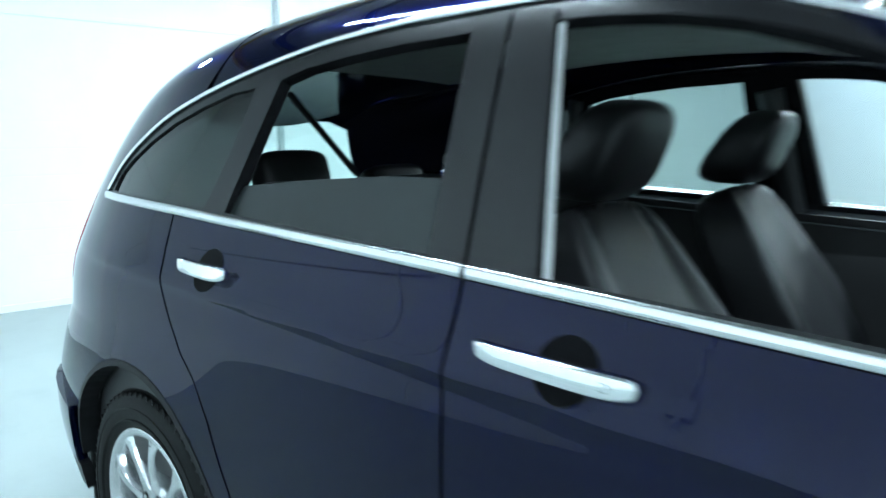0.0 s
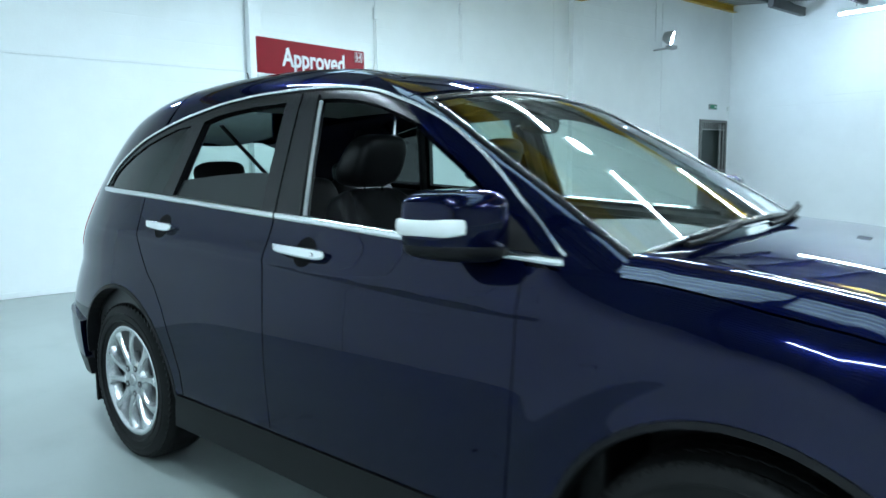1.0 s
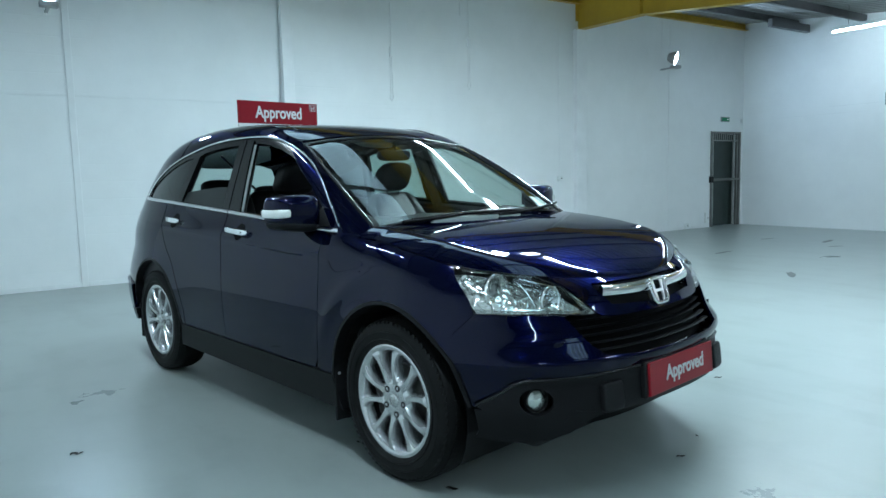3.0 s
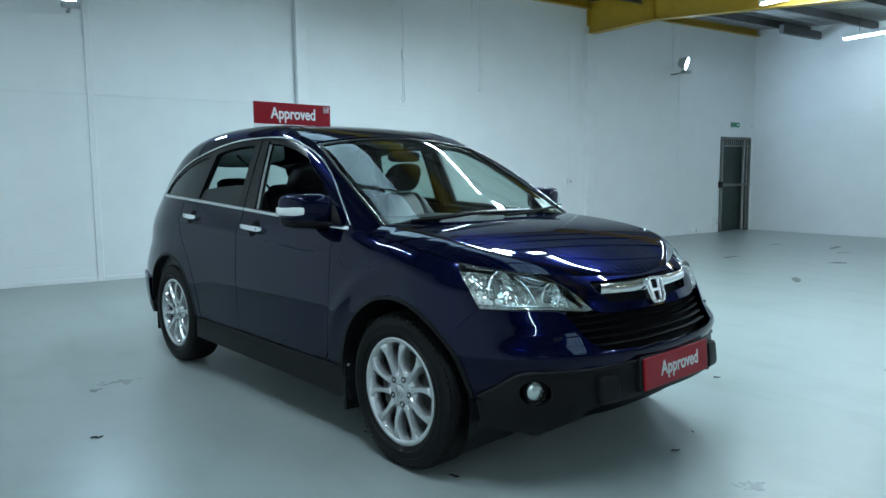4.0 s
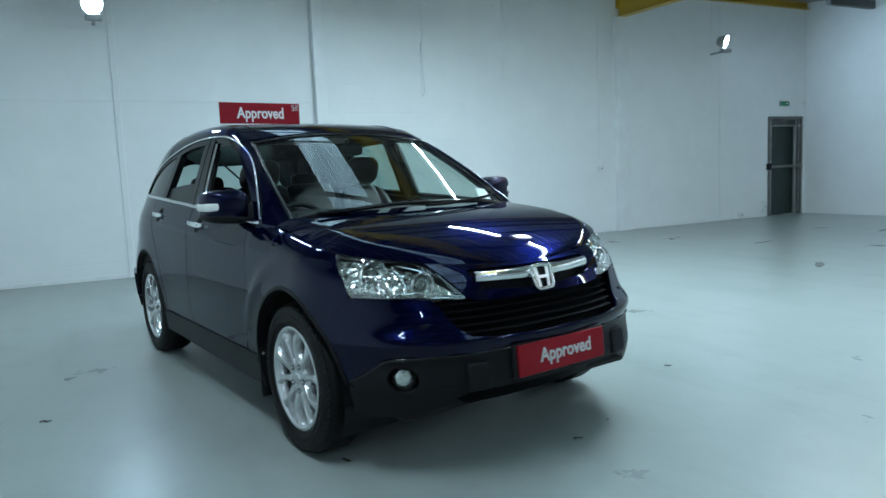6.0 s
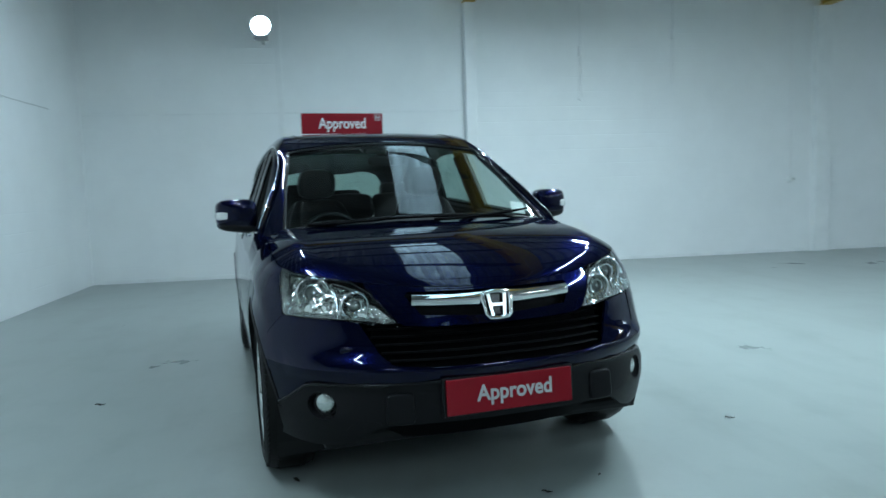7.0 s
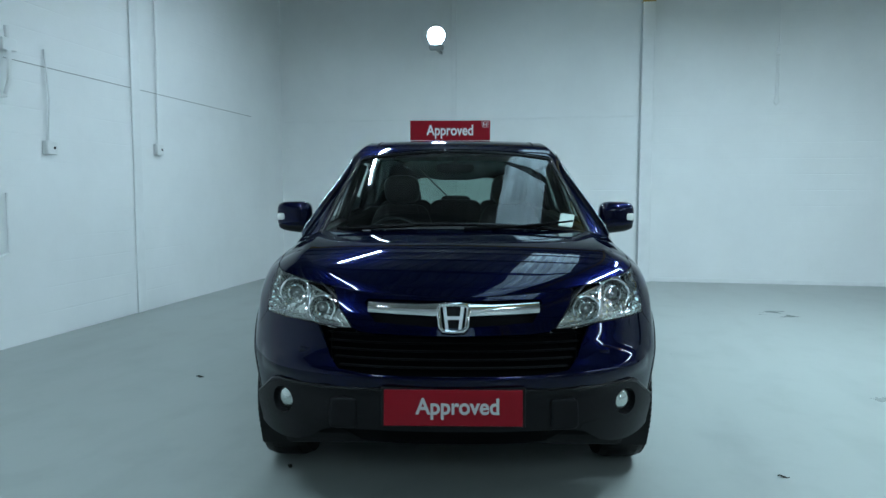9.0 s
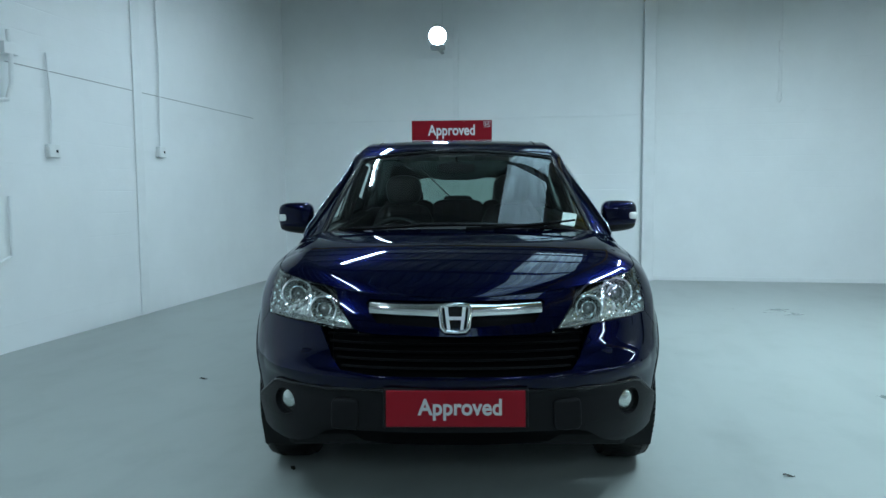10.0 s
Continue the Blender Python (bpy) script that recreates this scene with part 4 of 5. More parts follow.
    shell("sill_cover", sill, skin, CLAD, car, thick=0.05, off=0.004, side=side)
    for ax, a0, a1 in ((AXLE, 178, 8), (-AXLE, 2, 172)):
        outer = ring_arc(ax, HUB, 0.440, a0, a1)
        inner = ring_arc(ax, HUB, 0.424, a1, a0)
        shell("arch_trim", on_skin(outer + inner), skin, CLAD, car, thick=0.05, off=0.002, side=side, h=0.025)
    # wheel housings
    for ax in (AXLE, -AXLE):
        bm = bmesh.new()
        n = 24
        rows = []
        for k in range(n + 1):
            t = radians(-25 + 230 * k / n)
            rows.append([bm.verts.new((ax + 0.43 * math.cos(t), side * y, HUB + 0.43 * math.sin(t))) for y in (0.86, 0.55)])
        for p, q in zip(rows, rows[1:]):
            bm.faces.new((p[0], p[1], q[1], q[0]))
        bm.faces.new([r[1] for r in rows])
        part("wheel_housing", bm, DARK, car)
        # mudflap behind the wheel, with its fixings
        x = ax - 0.42
        mf = part("mudflap", box((x - 0.012, side * 0.70 - 0.0, 0.17), (x + 0.004, side * (0.90 if ax > 0 else 0.87), 0.60), 0.003), DARK, car)
        for z in (0.28, 0.40, 0.50):
            part("fixing", lathe([(0.0, 0.006), (0.007, 0.004), (0.008, 0.0)], (x + 0.004, side * (0.88 if ax > 0 else 0.85), z), "x", 10), GREY_P, mf, smooth=True)
    # inner door trims and pillars, seen through the windows
    shell("door_trim", on_skin([(-1.0, 0.40), (0.78, 0.40), (0.80, float(belt(0.80)) - 0.02), (-0.98, float(belt(-0.98)) - 0.02)]), skin, CABIN, car, h=0.06, thick=0.01, off=-0.085, side=side)
    shell("door_cap", on_skin([(-1.05, 1.07), (0.82, 0.99), (0.82, 1.082), (-1.05, 1.178)]), skin, CABIN, car, h=0.06, thick=0.05, off=-0.025, side=side)
    shell("load_bay_trim", on_skin([(-1.05, 0.5), (-1.0, 1.17), (-1.4, 1.2), (-1.9, 1.2), (-1.9, 0.5)]), skin, CABIN, car, h=0.06, thick=0.01, off=-0.06, side=side)

# bumper, nose and lower front across the whole width: right round from side to side
def both(s, z):
    """The flank unrolled about the nose: s from -2.2 (right) through 0 (nose) to the left."""
    s = np.asarray(s, float)
    p = skin(FRONT1 - np.abs(s), z)
    p[..., 1] *= np.where(s < 0, -1.0, 1.0)
    return p


def b_of_y(y, z):
    return math.copysign(FRONT1 - s_of_y(y, z), y)


def yy(pts):
    return [(b_of_y(y, z), z) for y, z in pts]


def mirrored(pts):
    """A symmetric outline from its right half, given from the middle top round to the middle bottom."""
    return pts + [(-s, z) for s, z in reversed(pts) if abs(s) > 1e-6]


def b_of_x(x, z):
    return s_of_x(x, z) - FRONT1


def flared(s, z):
    """The lower bumper stands out a little, most towards its corners and its lower edge."""
    p = both(s, z)
    k = np.clip((0.54 - np.asarray(z, float)) / 0.16, 0, 1)
    out = 0.022 * k * k * (3 - 2 * k) * np.clip(np.abs(p[..., 1]) / 0.75, 0.3, 1)
    p[..., 0] += out
    p[..., 1] += 0.4 * out * np.sign(p[..., 1])
    return p


# painted bumper: from the lamps down to the black lower part, with the grille opening
seam = yy([(-0.825, 0.440), (-0.79, 0.478), (-0.745, 0.527), (-0.71, 0.540), (-0.66, 0.540), (-0.5, 0.543), (-0.25, 0.553)])
b_out = [(0.0, 0.604)] + yy([(-0.30, 0.606), (-0.43, 0.617), (-0.48, 0.655), (-0.545, 0.765), (-0.585, 0.772), (-0.806, 0.785)]) + [(b_of_x(1.682, 0.709), 0.709), (b_of_x(1.69, 0.62), 0.62), (b_of_x(1.715, 0.55), 0.55), (b_of_x(1.742, 0.47), 0.47), (b_of_x(1.75, 0.425), 0.425), (b_of_x(1.78, 0.425), 0.425)] + seam + [(0.0, 0.555)]
shell("front_bumper", mirrored(b_out), both, PAINT, car, h=0.025)
clad = [(0.0, 0.552)] + [(s, z - 0.003) for s, z in seam[::-1]] + [(b_of_x(1.78, 0.422), 0.422), (b_of_x(1.75, 0.422), 0.422), (b_of_x(1.752, 0.36), 0.36), (b_of_x(1.75, 0.33), 0.33)] + yy([(-0.815, 0.306), (-0.77, 0.296), (-0.70, 0.290), (-0.63, 0.300), (-0.57, 0.322), (-0.50, 0.372), (-0.44, 0.386), (-0.3, 0.390)]) + [(0.0, 0.392)]
fogs = [[(b_of_y(sd * 0.688, 0.455) + 0.047 * math.cos(t) * sd, 0.453 + 0.052 * math.sin(t)) for t in np.linspace(0, 2 * math.pi, 21)[:-1]] for sd in (-1, 1)]
shell("lower_bumper", mirrored(clad), flared, CLAD, car, h=0.02, holes=fogs, thick=0.03, off=0.008)
part("bumper_lip", tube([flared(s, z - 0.004) + np.array((0.006, 0, 0)) for s, z in seam + [(-q, z) for q, z in seam[::-1]]], 0.008, 8), GLOSSB, car, smooth=True, angle=80)
for sd in (-1, 1):
    shell("bumper_scoop", [(b_of_y(sd * y, z), z) for y, z in ((0.60, 0.372), (0.565, 0.412), (0.49, 0.400), (0.485, 0.385), (0.52, 0.362))], flared, CLAD, car, h=0.03, thick=0.004, off=0.010)
shell("under_tray", mirrored([(0.0, 0.402)] + yy([(-0.3, 0.402), (-0.48, 0.400), (-0.62, 0.33), (-0.72, 0.31), (-0.72, 0.25), (-0.3, 0.225)]) + [(0.0, 0.225)]), both, PIT, car, h=0.04, thick=0.02, off=-0.10)
# painted nose between the lamps, round the upper grille
n_out = [(0.0, 0.875)] + [(s - FRONT1, float(edge(s)) - 0.003) for s in (2.12, 2.05, 1.98, 1.92)] + yy([(-0.475, 0.865), (-0.40, 0.765), (-0.37, 0.752), (-0.30, 0.746)]) + [(0.0, 0.742)]
n_hole = mirrored([(0.0, 0.866)] + yy([(-0.20, 0.869), (-0.345, 0.871), (-0.358, 0.858), (-0.31, 0.788), (-0.2, 0.782)]) + [(0.0, 0.770)])
shell("nose_panel", mirrored(n_out), both, PAINT, car, h=0.02, holes=[n_hole])
# grille: dark backing and slats
gr = part("grille", blob((0.02, 0.50, 0.10), (0.4, 0.3)), SLAT, car)
gr.matrix_local = pose(1.95, 0, 0.68)
shell("grille_backing", mirrored([(0.0, 0.752)] + yy([(-0.36, 0.758), (-0.555, 0.775), (-0.50, 0.655), (-0.43, 0.61)]) + [(0.0, 0.600)]), both, SLAT, car, h=0.04, thick=0.004, off=-0.075)
shell("upper_grille_backing", mirrored([(0.0, 0.872)] + yy([(-0.36, 0.872), (-0.32, 0.78)]) + [(0.0, 0.764)]), both, SLAT, car, h=0.03, thick=0.004, off=-0.045)
for k, (z, ym) in enumerate(((0.735, 0.51), (0.706, 0.50), (0.678, 0.485), (0.650, 0.465), (0.624, 0.435))):
    pts = [both(b_of_y(y, z), z) * (1, 1, 1) - np.array((0.045, 0, 0)) for y in np.linspace(-ym, ym, 40) if abs(y) > 1e-4]
    part("grille_slat", tube(pts, 0.010, 8, squash=(1.6, 0.26)), SLAT, car, smooth=True)
# chrome wings and emblem
for sd in (-1, 1):
    ys = np.linspace(0.05, 0.338, 24)
    pts = [both(b_of_y(sd * y, z), z) + np.array((0.004, 0, 0)) for y, z in ((y, 0.832 + 0.008 * (y / 0.34) ** 2) for y in ys)]
    part("chrome_bar", tube(pts, [0.031 - 0.004 * min(1, k / 8) - 0.002 * (k / 23) for k in range(24)], 12, squash=(0.55, 1.0)), CHROME, car, smooth=True, angle=60)
em = part("emblem_ring", tube([(2.060 - 0.35 * (z - 0.81), y, z + 0.010) for y, z in ((-0.040, 0.752), (0.0, 0.749), (0.040, 0.752), (0.052, 0.765), (0.060, 0.835), (0.050, 0.848), (0.0, 0.852), (-0.050, 0.848), (-0.060, 0.835), (-0.052, 0.765))], 0.009, 10, True), CHROME, car, smooth=True, angle=60)
part("emblem_backing", box((-0.004, -0.055, -0.046), (0.004, 0.055, 0.046), 0.003), GLOSSB, em).matrix_local = pose(2.038, 0, 0.811, 0, -18, 0)
h_mark(pose(2.061, 0, 0.811, 90, 0, 90) @ pose(0, 0, 0, -18, 0, 0), 0.094, BRIGHT, em, "emblem_bar")

# bonnet
ss = np.concatenate([FRONT1 - 0.3 * np.linspace(0, 1, 40) ** 1.6, np.linspace(1.89, 0.60, 90)])
E = np.array([skin(s, float(edge(s))) for s in ss])
crown = spline((0.6, 1.125), (0.85, 1.115), (1.1, 1.10), (1.3, 1.082), (1.48, 1.057), (1.66, 1.017), (1.78, 0.977), (1.86, 0.943), (1.92, 0.913), (float(nose(0.878)), 0.878))
V = np.linspace(-1, 1, 101)
verts, faces = [], []
rows = [i for i in range(len(ss)) if E[i][0] > 1.0]
for i in rows:
    x, ye, ze = E[i]
    zc = max(float(crown(x)), ze)
    yr = 0.865 * ye
    for v in V:
        a = abs(v) * ye
        h, soft = zc - ze, 0.028
        turn = lambda q: soft * math.log1p(math.exp(min(60, q / soft)))
        z = zc - h * (0.32 * (a / ye) ** 2 + 0.68 * (turn(a - yr) / turn(ye - yr)) ** 1.35)
        fade = min(1, max(0, (1.93 - x) * 5))
        z += fade * 0.003 * math.exp(-((a - yr) / 0.030) ** 2)
        verts.append((x, v * ye, z))
nv = len(V)
for r in range(len(rows) - 1):
    for c in range(nv - 1):
        faces.append((r * nv + c, r * nv + c + 1, (r + 1) * nv + c + 1, (r + 1) * nv + c))
mesh_object("bonnet", verts, faces, PAINT, car)

# roof, windscreen and rear glass
edge_y = curve(*[(s, float(skin(s, float(rail(s)))[1])) for s in EDGE_S if s > REAR0])


half_roof = [tuple(skin(q, float(rail(q)))[:2]) for q in np.linspace(0.20, REAR1, 70)]
roof = [(x, y - 0.003) for x, y in half_roof[:-1]] + [half_roof[-1]] + [(x, 0.003 - y) for x, y in half_roof[-2::-1]]
shell("roof", roof, top, PAINT, car, h=0.04, thick=0.01)
shell("headlining", [(0.10, -0.60), (-1.1, -0.58), (-1.40, -0.45), (-1.40, 0.45), (-1.1, 0.58), (0.10, 0.60)], top, LINER, car, h=0.08, thick=0.01, off=-0.035)
ws_x = np.linspace(0.25, 1.0, 24)
ws_w = glass_w
ws_r = [(x, float(ws_w(x))) for x in ws_x]
screen = ws_r + [(1.065 - 0.055 * (y / 0.7) ** 2, y) for y in np.linspace(0.70, -0.70, 16)] + [(x, -y) for x, y in ws_r[::-1]]
shell("windscreen", screen, top, SCREEN, car, h=0.025, thick=0).visible_shadow = False
for sd in (-1, 1):
    pil = [(x, sd * (float(ws_w(x)) + 0.004)) for x in ws_x] + [(1.04, sd * 0.735), (1.04, sd * (float(edge_y(1.02)) - 0.002))] + [(x, sd * (float(edge_y(x)) - 0.002)) for x in ws_x[::-1]] + [(0.205, sd * (float(edge_y(0.205)) - 0.002)), (0.205, sd * 0.606)]
    shell("front_pillar", pil, top, PAINT, car, h=0.03, thick=0.03)
frame_pts = [top(x, y) for x, y in dense(screen, 0.04)]
part("windscreen_seal", tube([Vector(p) for p in frame_pts], 0.011, 6, True), GLOSSB, car, smooth=True, angle=80)
shell("shade_band", [(0.20, -0.605), (0.29, -0.618), (0.29, 0.618), (0.20, 0.605)], top, GLOSSB, car, h=0.03, thick=0.002, off=-0.008)
# black cowl with wipers
part("scuttle", box((0.90, -0.74, 1.0), (1.12, 0.74, 1.065), 0.01), DARK, car)
for y0, y1 in ((-0.62, -0.02), (0.05, 0.55)):
    w = part("wiper", tube([(1.090 - 0.045 * t ** 2, y0 + (y1 - y0) * t, 1.112 + 0.030 * t ** 2) for t in np.linspace(0, 1, 12)], 0.008, 8), SLAT, car, smooth=True)
    part("blade", tube([(1.065 - 0.045 * t ** 2, y0 + (y1 - y0) * t + 0.08, 1.120 + 0.030 * t ** 2) for t in np.linspace(0, 1, 12)], 0.006, 6), SLAT, w, smooth=True)
# rear: tailgate with its window, bumper, lamps
def round_tail(s, z):
    s = np.asarray(s, float)
    p = skin(REAR1 + np.abs(s), z)
    p[..., 1] *= np.where(s < 0, -1.0, 1.0)
    return p


gate = [(0.0, 0.60), (-0.59, 0.60), (-0.56, 1.2)] + [(-q, float(rail(REAR1 + q)) - 0.002) for q in (0.55, 0.45, 0.3, 0.15)] + [(0.0, float(rail(REAR1)) - 0.002)]
win = mirrored([(0.0, 1.10), (-0.46, 1.10), (-0.48, 1.16), (-0.42, 1.42), (-0.36, 1.455), (0.0, 1.470)])
shell("tailgate", mirrored(gate), round_tail, PAINT, car, h=0.04, holes=[win])
shell("rear_window", win, round_tail, TINTED, car, h=0.06, thick=0, off=-0.01).visible_shadow = False
rb = [(0.0, 0.596), (-0.60, 0.596), (-(s_of_x(-1.74, 0.58) - REAR1), 0.575), (-(s_of_x(-1.72, 0.3) - REAR1), 0.31), (-0.55, 0.28), (0.0, 0.28)]
upper = [(q, max(z, 0.395)) for q, z in rb]
shell("rear_bumper", mirrored(upper), round_tail, PAINT, car, h=0.04, off=0.02, thick=0.03)
shell("rear_valance", mirrored([(q, min(z, 0.390)) for q, z in rb]), round_tail, CLAD, car, h=0.04, off=0.018, thick=0.03)
for sd in (-1, 1):
    shell("tail_lamp", [(sd * q, z) for q, z in ((0.50, 0.90), (0.60, 0.92), (0.60, 1.1), (0.56, 1.28), (0.52, 1.27), (0.52, 1.1))], round_tail, REDLAMP, car, h=0.04, off=0.004, thick=0.003)

# ---- the car: lamps, wheels, handles, mirrors ----
for sd in (-1, 1):
    tip, inner = s_of_y(0.812, 0.965), s_of_y(0.55, 0.906)
    out = [(sd * (FRONT1 - s), float(edge(s)) - 0.004) for s in np.linspace(tip, inner, 8)]
    out += [(b_of_y(sd * y, z), z) for y, z in ((0.485, 0.866), (0.402, 0.762), (0.455, 0.762), (0.585, 0.776), (0.80, 0.786), (0.815, 0.84))]
    lamp = shell("headlamp", out, both, REFLECTOR, car, h=0.02, thick=0.003, off=-0.06, label="clear headlamp unit with chrome reflectors")
    lens = shell("lens", out, both, LENSMAT, lamp, h=0.025, thick=0, off=0.0)
    lens.visible_shadow = False
    rim_pts = [Vector(both(np.array(s), np.array(z))) for s, z in dense(out, 0.03)]
    mid = sum(rim_pts, Vector()) / len(rim_pts)
    inward = Vector((-0.8, -0.45 * sd, 0)).normalized()
    ring0 = [p.lerp(mid, 0.015) - Vector((0.003, 0, 0)) for p in rim_pts]
    ring1 = [p.lerp(mid, 0.10) + inward * 0.06 for p in rim_pts]
    nrim = len(rim_pts)
    mesh_object("lamp_wall", ring0 + ring1, [(i, (i + 1) % nrim, nrim + (i + 1) % nrim, nrim + i) for i in range(nrim)], REFLECTOR, lamp)
    part("lamp_rim", tube([p - Vector((0.006, 0, 0)) for p in rim_pts], 0.0025, 6, True), GLOSSB, lamp, smooth=True, angle=80)
    for y, z, r in ((0.688, 0.862, 0.066), (0.545, 0.822, 0.054)):
        xc = float(both(b_of_y(sd * min(0.79, y + 0.85 * r), z + 0.35 * r), z + 0.35 * r)[0]) - 0.004
        c = (xc, sd * y, z)
        part("reflector_bowl", lathe([(r * 0.50, -0.045), (r * 0.62, -0.040), (r * 0.80, -0.022), (r * 0.96, 0.0)], c, "x", 20), REFLECTOR, lamp, smooth=True, angle=10)
        part("bowl_rim", tube([(xc, sd * y + r * math.cos(t), z + r * math.sin(t)) for t in np.linspace(0, 2 * math.pi, 33)[:-1]], 0.005, 8, True), CHROME, lamp, smooth=True)
        part("projector_ring", lathe([(r * 0.44, -0.020), (r * 0.48, -0.006), (r * 0.56, -0.004), (r * 0.62, -0.014), (r * 0.62, -0.045)], c, "x", 28), CHROME, lamp, smooth=True, angle=40)
        part("projector_lens", lathe([(0.0, -0.004), (r * 0.2, -0.006), (r * 0.36, -0.014), (r * 0.46, -0.026)], c, "x", 20), BULB, lamp, smooth=True)
        part("bulb_cap", lathe([(0.0, 0.004), (0.005, 0.003), (0.007, -0.006)], (xc, sd * (y - 0.004), z + 0.004), "x", 10), CHROME, lamp, smooth=True)
    # fluted chrome wings between and round the bowls
    for k, (y0, z0, y1, z1, deep) in enumerate(((0.50, 0.868, 0.61, 0.905, 0.020), (0.60, 0.915, 0.78, 0.945, 0.020), (0.57, 0.792, 0.79, 0.800, 0.020), (0.44, 0.770, 0.54, 0.774, 0.014), (0.605, 0.80, 0.615, 0.90, 0.045))):
        pts = []
        for t in np.linspace(0, 1, 10):
            y, z = y0 + (y1 - y0) * t, z0 + (z1 - z0) * t
            p = both(b_of_y(sd * y, z), z)
            pts.append((p[0] - deep, p[1], p[2]))
        part("chrome_flute", tube(pts, [0.005 * (0.5 + math.sin(math.pi * (0.08 + 0.84 * t / 9)) / 2) for t in range(10)], 6, squash=(1.6, 0.7)), CHROME, lamp, smooth=True, angle=70)
    # fog lamp in its bezel
    fx = float(flared(b_of_y(sd * 0.688, 0.455), 0.455)[0])
    fog = part("fog_lamp", lathe([(0.0, 0.004), (0.025, 0.002), (0.040, -0.006), (0.046, -0.03)], (0, 0, 0), "x", 28), FOGGLASS, car, "round clear fog lamp", smooth=True)
    fog.matrix_local = pose(fx - 0.004, sd * 0.688, 0.456, 0, 0, sd * 26) @ Matrix.Diagonal((1, 0.92, 1, 1))
    part("bezel", lathe([(0.046, -0.05), (0.047, -0.004), (0.050, -0.002), (0.054, -0.03)], (0, 0, 0), "x", 28), DARK, fog, smooth=True, angle=50)
    # small block and vents in the lower bumper
    cap = part("tow_cap", blob((0.022, 0.056, 0.060), (0.35, 0.3), (28, 16)), CLAD, car, smooth=True)
    cap.matrix_local = pose(float(flared(b_of_y(sd * 0.425, 0.450), 0.450)[0]) + 0.004, sd * 0.425, 0.449, 0, -6, sd * 9)
    # washer cap and repeater
    part("washer_cap", blob((0.006, 0.026, 0.013), (0.5, 0.5), (20, 12)), PAINT, car, smooth=True).matrix_local = pose(float(both(b_of_y(sd * 0.60, 0.665), 0.665)[0]) + 0.001, sd * 0.60, 0.665, 0, 0, sd * 18)

# wheels
def tyre_profile():
    return [(0.232, -0.085), (0.248, -0.100), (0.278, -0.112), (0.315, -0.112), (0.340, -0.100), (0.354, -0.082), (0.359, -0.05), (0.360, 0.0), (0.359, 0.05), (0.354, 0.082), (0.340, 0.100), (0.315, 0.112), (0.278, 0.112), (0.248, 0.100), (0.232, 0.085)]


